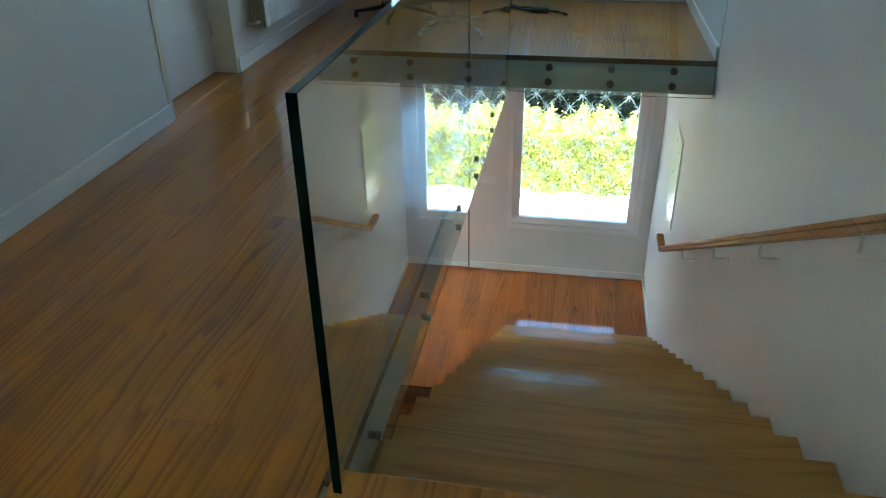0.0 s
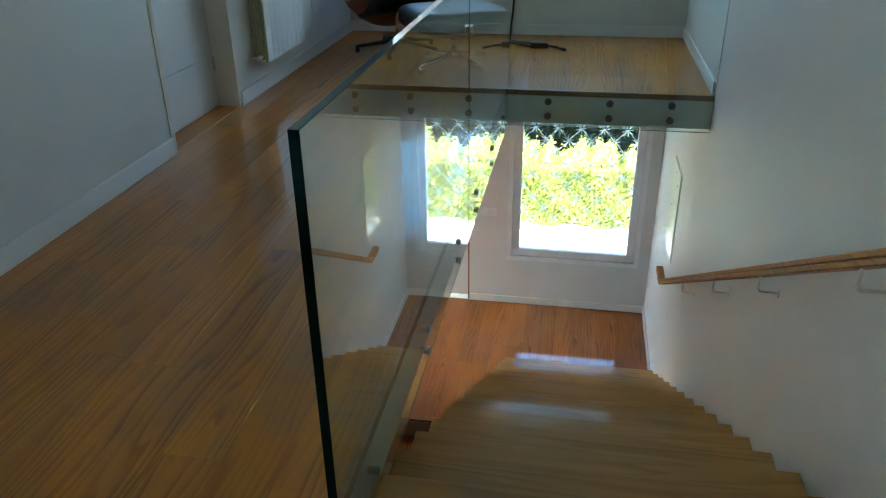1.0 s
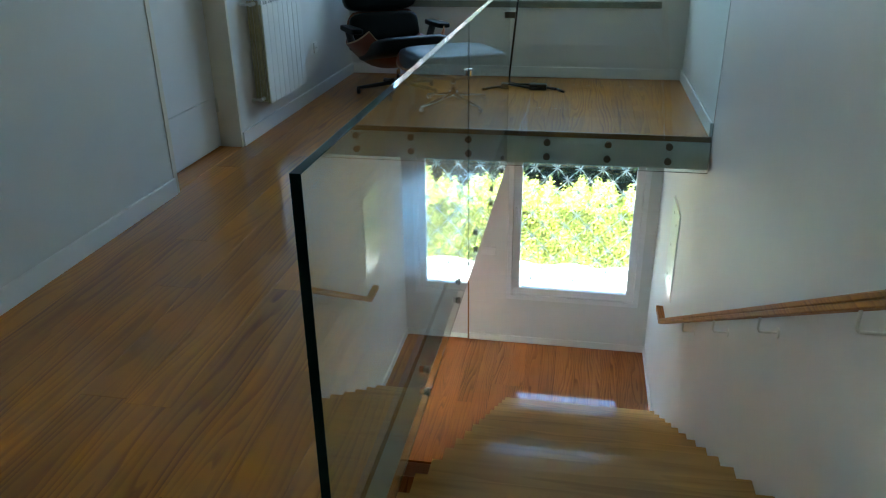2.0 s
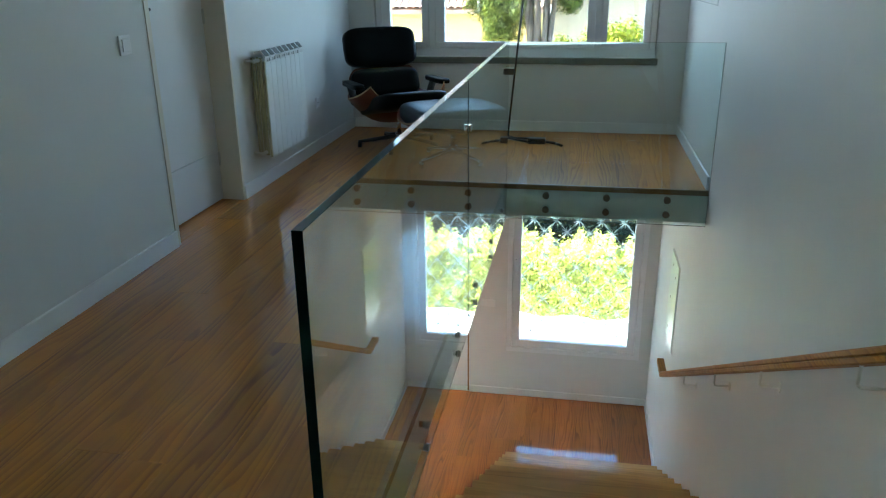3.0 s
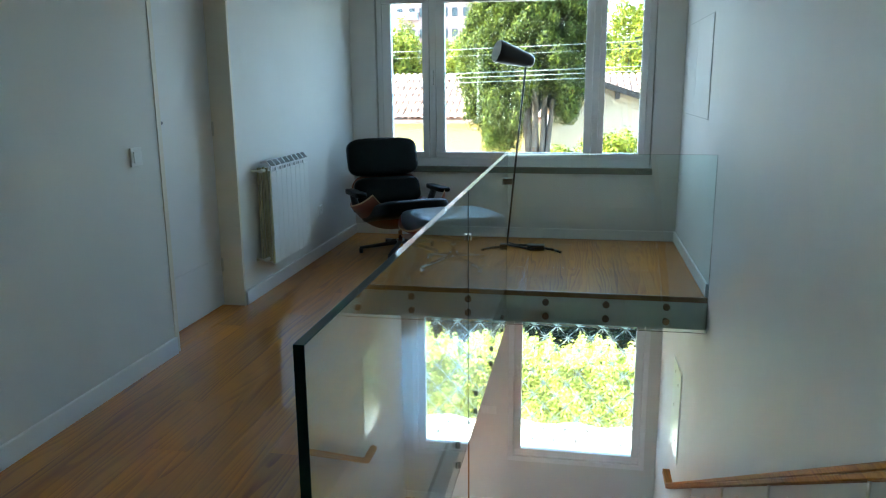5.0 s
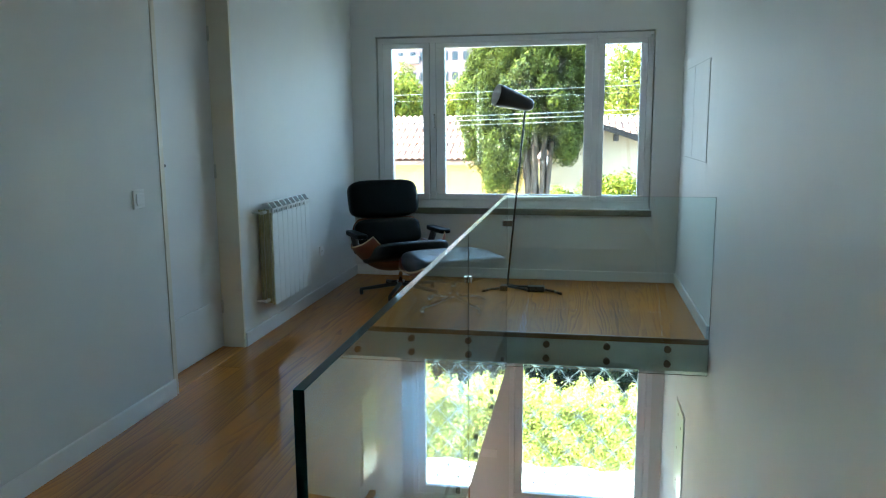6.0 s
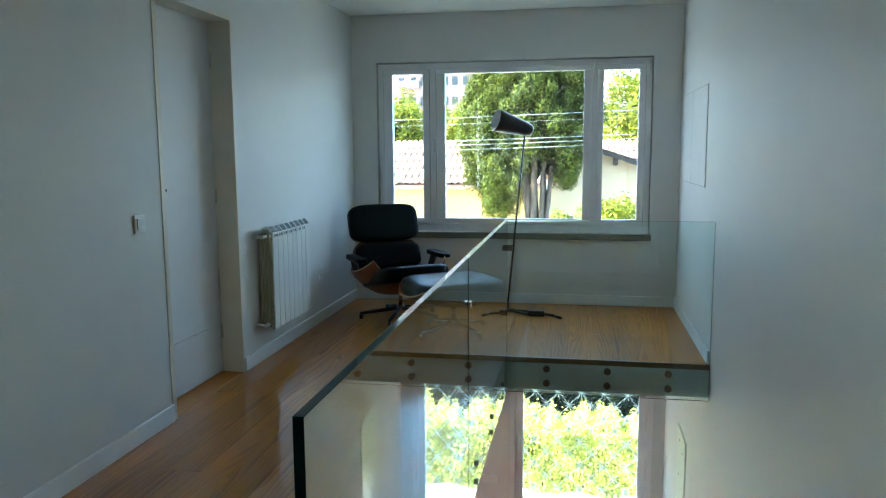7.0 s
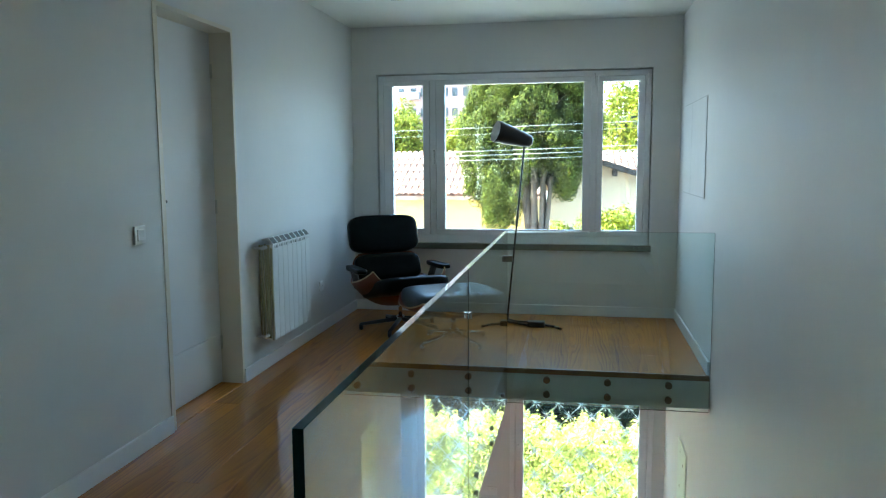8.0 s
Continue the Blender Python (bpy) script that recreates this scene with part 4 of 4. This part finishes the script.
def conifer(base, seed):
    """A broad cypress: a bundle of fluted stems under a deep crown that hangs lower on one side."""
    t = thing("conifer", "large dense green conifer with a fluted grey trunk", "tree", m=Matrix.Translation(base))
    rng = np.random.default_rng(seed)
    trunk = bmesh.new()
    for k in range(9):
        a = k * math.tau / 9
        p, r = Vector((0.24 * math.cos(a), 0.20 * math.sin(a), 0)), rng.uniform(0.09, 0.13)
        for i in range(8):
            z = 0.66 * (i + 1)
            sp = 0.17 + 0.006 * i ** 2
            nx = Vector((sp * math.cos(a + 0.07 * i) + rng.normal(0, 0.02), sp * 0.8 * math.sin(a + 0.07 * i) + rng.normal(0, 0.02), z))
            tube(trunk, p, nx, r, r * 0.9, seg=9, caps=False)
            p, r = nx, r * 0.9
    part("trunk", trunk, BARK, t)
    cen, rad = [], []
    while len(cen) < 470:
        z = rng.uniform(2.6, 7.3)
        wide = 1.58 * math.sin(math.pi * min(1.0, 0.32 + 0.50 * (z - 2.6) / 4.7)) ** 0.8
        a, q = rng.uniform(0, math.tau), rng.uniform(0.30, 1.0) ** 0.5
        x, y = wide * q * math.cos(a) - 0.16, wide * 0.9 * q * math.sin(a)
        low = 2.75 + 1.0 * min(1.0, max(0.0, (x + 0.95) / 0.85)) + 0.12 * math.sin(5 * x)
        if x < -0.75 - 0.75 * (z - 2.9) or x > 0.55 + 0.7 * (z - 3.6):
            continue
        if z < low or (z < 4.3 and abs(x - 0.08) < 0.30 and y < 0.4):
            continue
        cen.append((x, y, z))
        rad.append(rng.uniform(0.15, 0.33))
    limbs = bmesh.new()
    for c in [q for q in cen if q[2] > 4.6][::5]:
        z = min(c[2] - 0.7, 6.5)
        tube(limbs, (0.1 * c[0], 0.1 * c[1], z), Vector((0, 0, z)).lerp(Vector(c), 0.85), 0.035, 0.010, seg=6, caps=False)
    part("limb", limbs, BARK, t)
    pts, ways = clumps(rng, np.array(cen), np.array(rad), 420, (0.85, 0.85, 1.35))
    leaf_mesh("crown", pts, 0.030, LEAF_TREE, t, up=1.3, seed=seed + 1, facing=ways, aspect=0.42)
    # Dark blob gives the conifer its inner shade by colour alone.
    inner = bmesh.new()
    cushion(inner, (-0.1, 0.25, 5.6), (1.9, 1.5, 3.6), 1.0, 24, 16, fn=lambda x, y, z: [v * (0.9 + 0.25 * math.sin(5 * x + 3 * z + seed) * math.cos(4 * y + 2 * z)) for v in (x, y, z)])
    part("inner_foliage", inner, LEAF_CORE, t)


conifer((-0.98, 17.0, -3.2), 11)
limb_tree("background_tree", "sunlit yellow green tree behind the tiled roof", (-11.5, 40, -3.2), 5.0, (0, 0, 4.7), (4.2, 3, 2.5), 110, 330, 0.8, 0.10, LEAF_BRIGHT, 21, 0.3)
limb_tree("background_tree", "sunlit yellow green tree behind the tiled roof", (-5.5, 43, -3.2), 5.0, (0, 0, 4.7), (3.6, 3, 2.5), 110, 330, 0.8, 0.10, LEAF_BRIGHT, 22, 0.3)
limb_tree("background_tree", "sunlit yellow green tree behind the tiled roof", (-17.5, 41, -3.2), 5.0, (0, 0, 4.7), (3.6, 3, 2.5), 110, 330, 0.8, 0.10, LEAF_BRIGHT, 24, 0.3)
limb_tree("background_tree", "green tree showing over the neighbouring gable", (3.2, 36, -3.2), 6.0, (0, 0, 5.2), (3.0, 2.6, 3.0), 90, 330, 0.75, 0.09, LEAF_BRIGHT, 23, 0.3)
limb_tree("shrub", "round sunlit shrub before the beige house", (0.62, 13.6, -3.2), 2.2, (0, 0, 2.75), (0.62, 0.6, 0.9), 50, 160, 0.22, 0.04, LEAF_BRIGHT, 31, 0.06)
limb_tree("shrub", "small yellow green shrub beside the conifer trunk", (-0.28, 15.5, -3.2), 2.2, (0, 0, 2.6), (0.45, 0.4, 0.85), 26, 120, 0.2, 0.04, LEAF_BRIGHT, 32, 0.05)


def roof_slope(parent, x0, x1, y0, z0, y1, z1, cols, rows):
    """Curved clay tiles in overlapping rows up a slope."""
    w = (x1 - x0) / cols
    run, rise = (y1 - y0) / rows, (z1 - z0) / rows
    ln = math.hypot(run, rise)
    bm = bmesh.new()
    lo = [bm.verts.new((w * 0.5 * math.cos(i * math.pi / 6), -0.05, 0.03 + w * 0.42 * math.sin(i * math.pi / 6))) for i in range(7)]
    hi = [bm.verts.new((w * 0.42 * math.cos(i * math.pi / 6), ln + 0.02, w * 0.36 * math.sin(i * math.pi / 6))) for i in range(7)]
    for i in range(6):
        bm.faces.new((lo[i], lo[i + 1], hi[i + 1], hi[i])).smooth = True
    first = None
    tilt = math.degrees(math.atan2(rise, run))
    for c in range(cols):
        for r in range(rows):
            m = pose(x0 + (c + 0.5) * w, y0 + r * run, z0 + r * rise, tilt, 0, 0)
            if first is None:
                first = part("roof_tile", bm, TILE, parent)
                o = first
            else:
                o = new("roof_tile", first.data)
                o.parent = parent
            o.matrix_world = m


def house_front(name, label, x0, x1, y0, y1, ze, zr, mat, tiles):
    h = thing(name, label, "house")
    part("wall", B(x0 + 0.3, x1 - 0.3, y0 + 0.4, y1, -3.2, ze - 0.02), mat, h)
    ym = (y0 + y1) / 2
    bm = bmesh.new()
    pr = [(y0, ze - 0.02), (ym, zr - 0.02), (y1, ze - 0.02), (y1, ze - 0.14), (ym, zr - 0.14), (y0, ze - 0.14)]
    a = [bm.verts.new((x0, y, z)) for y, z in pr]
    b = [bm.verts.new((x1, y, z)) for y, z in pr]
    bm.faces.new(a)
    bm.faces.new(b[::-1])
    for i in range(6):
        bm.faces.new((a[i], a[(i + 1) % 6], b[(i + 1) % 6], b[i]))
    rf = part("roof", bm, TILE, h, "pale clay tile roof")
    roof_slope(rf, x0, x1, y0, ze, ym, zr, *tiles)
    return h


house_front("house", "low yellow house with a pale clay tile roof", -11.5, -1.2, 24.0, 31.0, 0.20, 1.60, PLASTER_Y, (48, 6))
house_front("house", "low house with a pale tile roof behind the gable", 0.3, 7.0, 30.0, 36.0, 0.85, 1.6, PLASTER_B, (26, 5))

gable = thing("house", "beige house with a dark timbered gable eave", "house")
bm = bmesh.new()
pr = [(-0.75, -3.2), (5.4, -3.2), (5.4, -0.45), (-0.75, 1.58)]
a = [bm.verts.new((x, 18.4, z)) for x, z in pr]
b = [bm.verts.new((x, 23.0, z)) for x, z in pr]
bm.faces.new(a)
bm.faces.new(b[::-1])
for i in range(4):
    bm.faces.new((a[i], a[(i + 1) % 4], b[(i + 1) % 4], b[i]))
part("wall", bm, PLASTER_B, gable)
bm = bmesh.new()
pr = [(-0.8, 1.60), (5.9, -0.61), (5.9, -0.48), (-0.8, 1.73)]
a = [bm.verts.new((x, 17.9, z)) for x, z in pr]
b = [bm.verts.new((x, 23.2, z)) for x, z in pr]
bm.faces.new(a)
bm.faces.new(b[::-1])
for i in range(4):
    bm.faces.new((a[i], a[(i + 1) % 4], b[(i + 1) % 4], b[i]))
part("roof", bm, DARK_WOOD, gable, "dark timber eave")
for x in (0.75, 2.1, 3.5):
    z = 1.60 - (x + 0.8) * 0.33
    part("rafter", B(x - 0.05, x + 0.05, 17.95, 18.4, z - 0.16, z - 0.005), DARK_WOOD, gable)

flats = thing("apartment_building", "distant pale pink apartment block with rows of windows", "building")
part("wall", B(-27, -14.5, 110, 122, -3.2, 34), PLASTER_W, flats)
part("stair_tower", B(-21.6, -20.4, 109.0, 110, -3.2, 34), plain("blue_render", (0.16, 0.20, 0.30), 0.8), flats, "dark blue stair tower")
wb = None
for fl in range(11):
    for k, x in enumerate((-26.2, -24.4, -22.9, -19.6, -18.2, -16.6, -15.3)):
        z = 2.0 + fl * 2.9
        w = new("window", wb.data) if wb else part("window", B(-0.4, 0.4, -0.06, 0.0, 0, 1.2), DARK_GLASS, flats)
        wb = wb or w
        w.parent, w.location = flats, (x, 110, z)
bal = None
for fl in range(11):
    z = 1.6 + fl * 2.9
    w = new("balcony", bal.data) if bal else part("balcony", B(-1.6, 1.6, -1.2, 0.0, 0, 1.0), plain("balcony_render", (0.35, 0.32, 0.30), 0.8), flats)
    bal = bal or w
    w.parent, w.location = flats, (-25.0, 110, z)

for z, y, r in ((1.82, 11.0, 0.0035), (1.74, 11.3, 0.0018), (1.49, 11.0, 0.004), (1.43, 11.2, 0.0045), (1.36, 11.0, 0.0035)):
    bm = bmesh.new()
    pts = [(x, y, z + 0.035 * x + 0.0012 * (x - 2) ** 2 - 0.01) for x in np.linspace(-14, 14, 29)]
    path_tube(bm, pts, r, seg=6)
    tagged(part("overhead_cable", bm, CABLE), "pale overhead cable strung along the street", "cable", "overhead cables")

for x in (-14.0, 14.0):
    pole = thing("utility_pole", "grey concrete utility pole carrying street cables", "pole", "utility poles")
    part("post", tube(bmesh.new(), (x, 11.1, -3.2), (x, 11.1, 3.2), 0.12, 0.08), STONE, pole)
    part("crossarm", B(x - 0.05, x + 0.05, 10.9, 11.4, 1.2, 2.2), DARK_METAL, pole)

# ---- pieces: floor boards, paving ----
plank = bpy.data.meshes.new("plank")
pbm = B(0, 1, 0, 1, -0.02, 0)
bmesh.ops.recalc_face_normals(pbm, faces=pbm.faces[:])
pbm.to_mesh(plank)
pbm.free()
plank_low = plank.copy()
plank.materials.append(FLOOR_UP)
plank_low.materials.append(FLOOR_LOW)


def boards(parent, me, x0, x1, y0, y1, z, width, seed):
    r = random.Random(seed)
    n = max(1, round((x1 - x0) / width))
    w = (x1 - x0) / n
    for i in range(n):
        y = y0
        first = True
        while y < y1 - 0.02:
            ln = r.uniform(1.2, 2.3) * (r.uniform(0.3, 1.0) if first else 1)
            first = False
            e = y1 if y + ln > y1 - 0.35 else y + ln
            o = new("plank", me)
            o.parent = parent
            o.location, o.scale = (x0 + i * w + 0.0003, y + 0.0004, z + r.uniform(-0.0004, 0.0004)), (w - 0.0006, e - y - 0.0008, 1)
            y = e


floor = thing("floor", "orange pine board floor of the upper corridor", "floor", kind="structure")
boards(floor, plank, XL2 + 0.002, XS - 0.015, YB, YF - 0.002, 0.0, 0.145, 1)
boards(floor, plank, XS - 0.014, XR - 0.002, YB, Y0 - 0.092, 0.0, 0.145, 2)
boards(floor, plank, XS - 0.014, XR - 0.002, YS + 0.048, YF - 0.002, 0.0, 0.145, 3)
lower = thing("floor_lower", "reddish pine board floor of the lower hall", "floor", kind="structure")
boards(lower, plank_low, -3.298, -1.622, 0.02, 4.953, ZL, 0.145, 4)
boards(lower, plank_low, -3.298, XR - 0.002, 4.957, YL - 0.002, ZL, 0.145, 5)
boards(lower, plank_low, -0.398, XR - 0.002, 0.02, 4.953, ZL, 0.145, 6)

slabm = bpy.data.meshes.new("paving_slab")
pbm = B(0, 0.59, 0, 0.29, 0, 0.03, bevel=0.004)
pbm.to_mesh(slabm)
pbm.free()
slabm.materials.append(STONE)
for i in range(-4, 4):
    for j in range(7):
        o = new("paving_slab", slabm)
        o.parent, o.location = ter, (i * 0.6 + (0.3 if j % 2 else 0), YL + 0.31 + j * 0.3, -2.962)
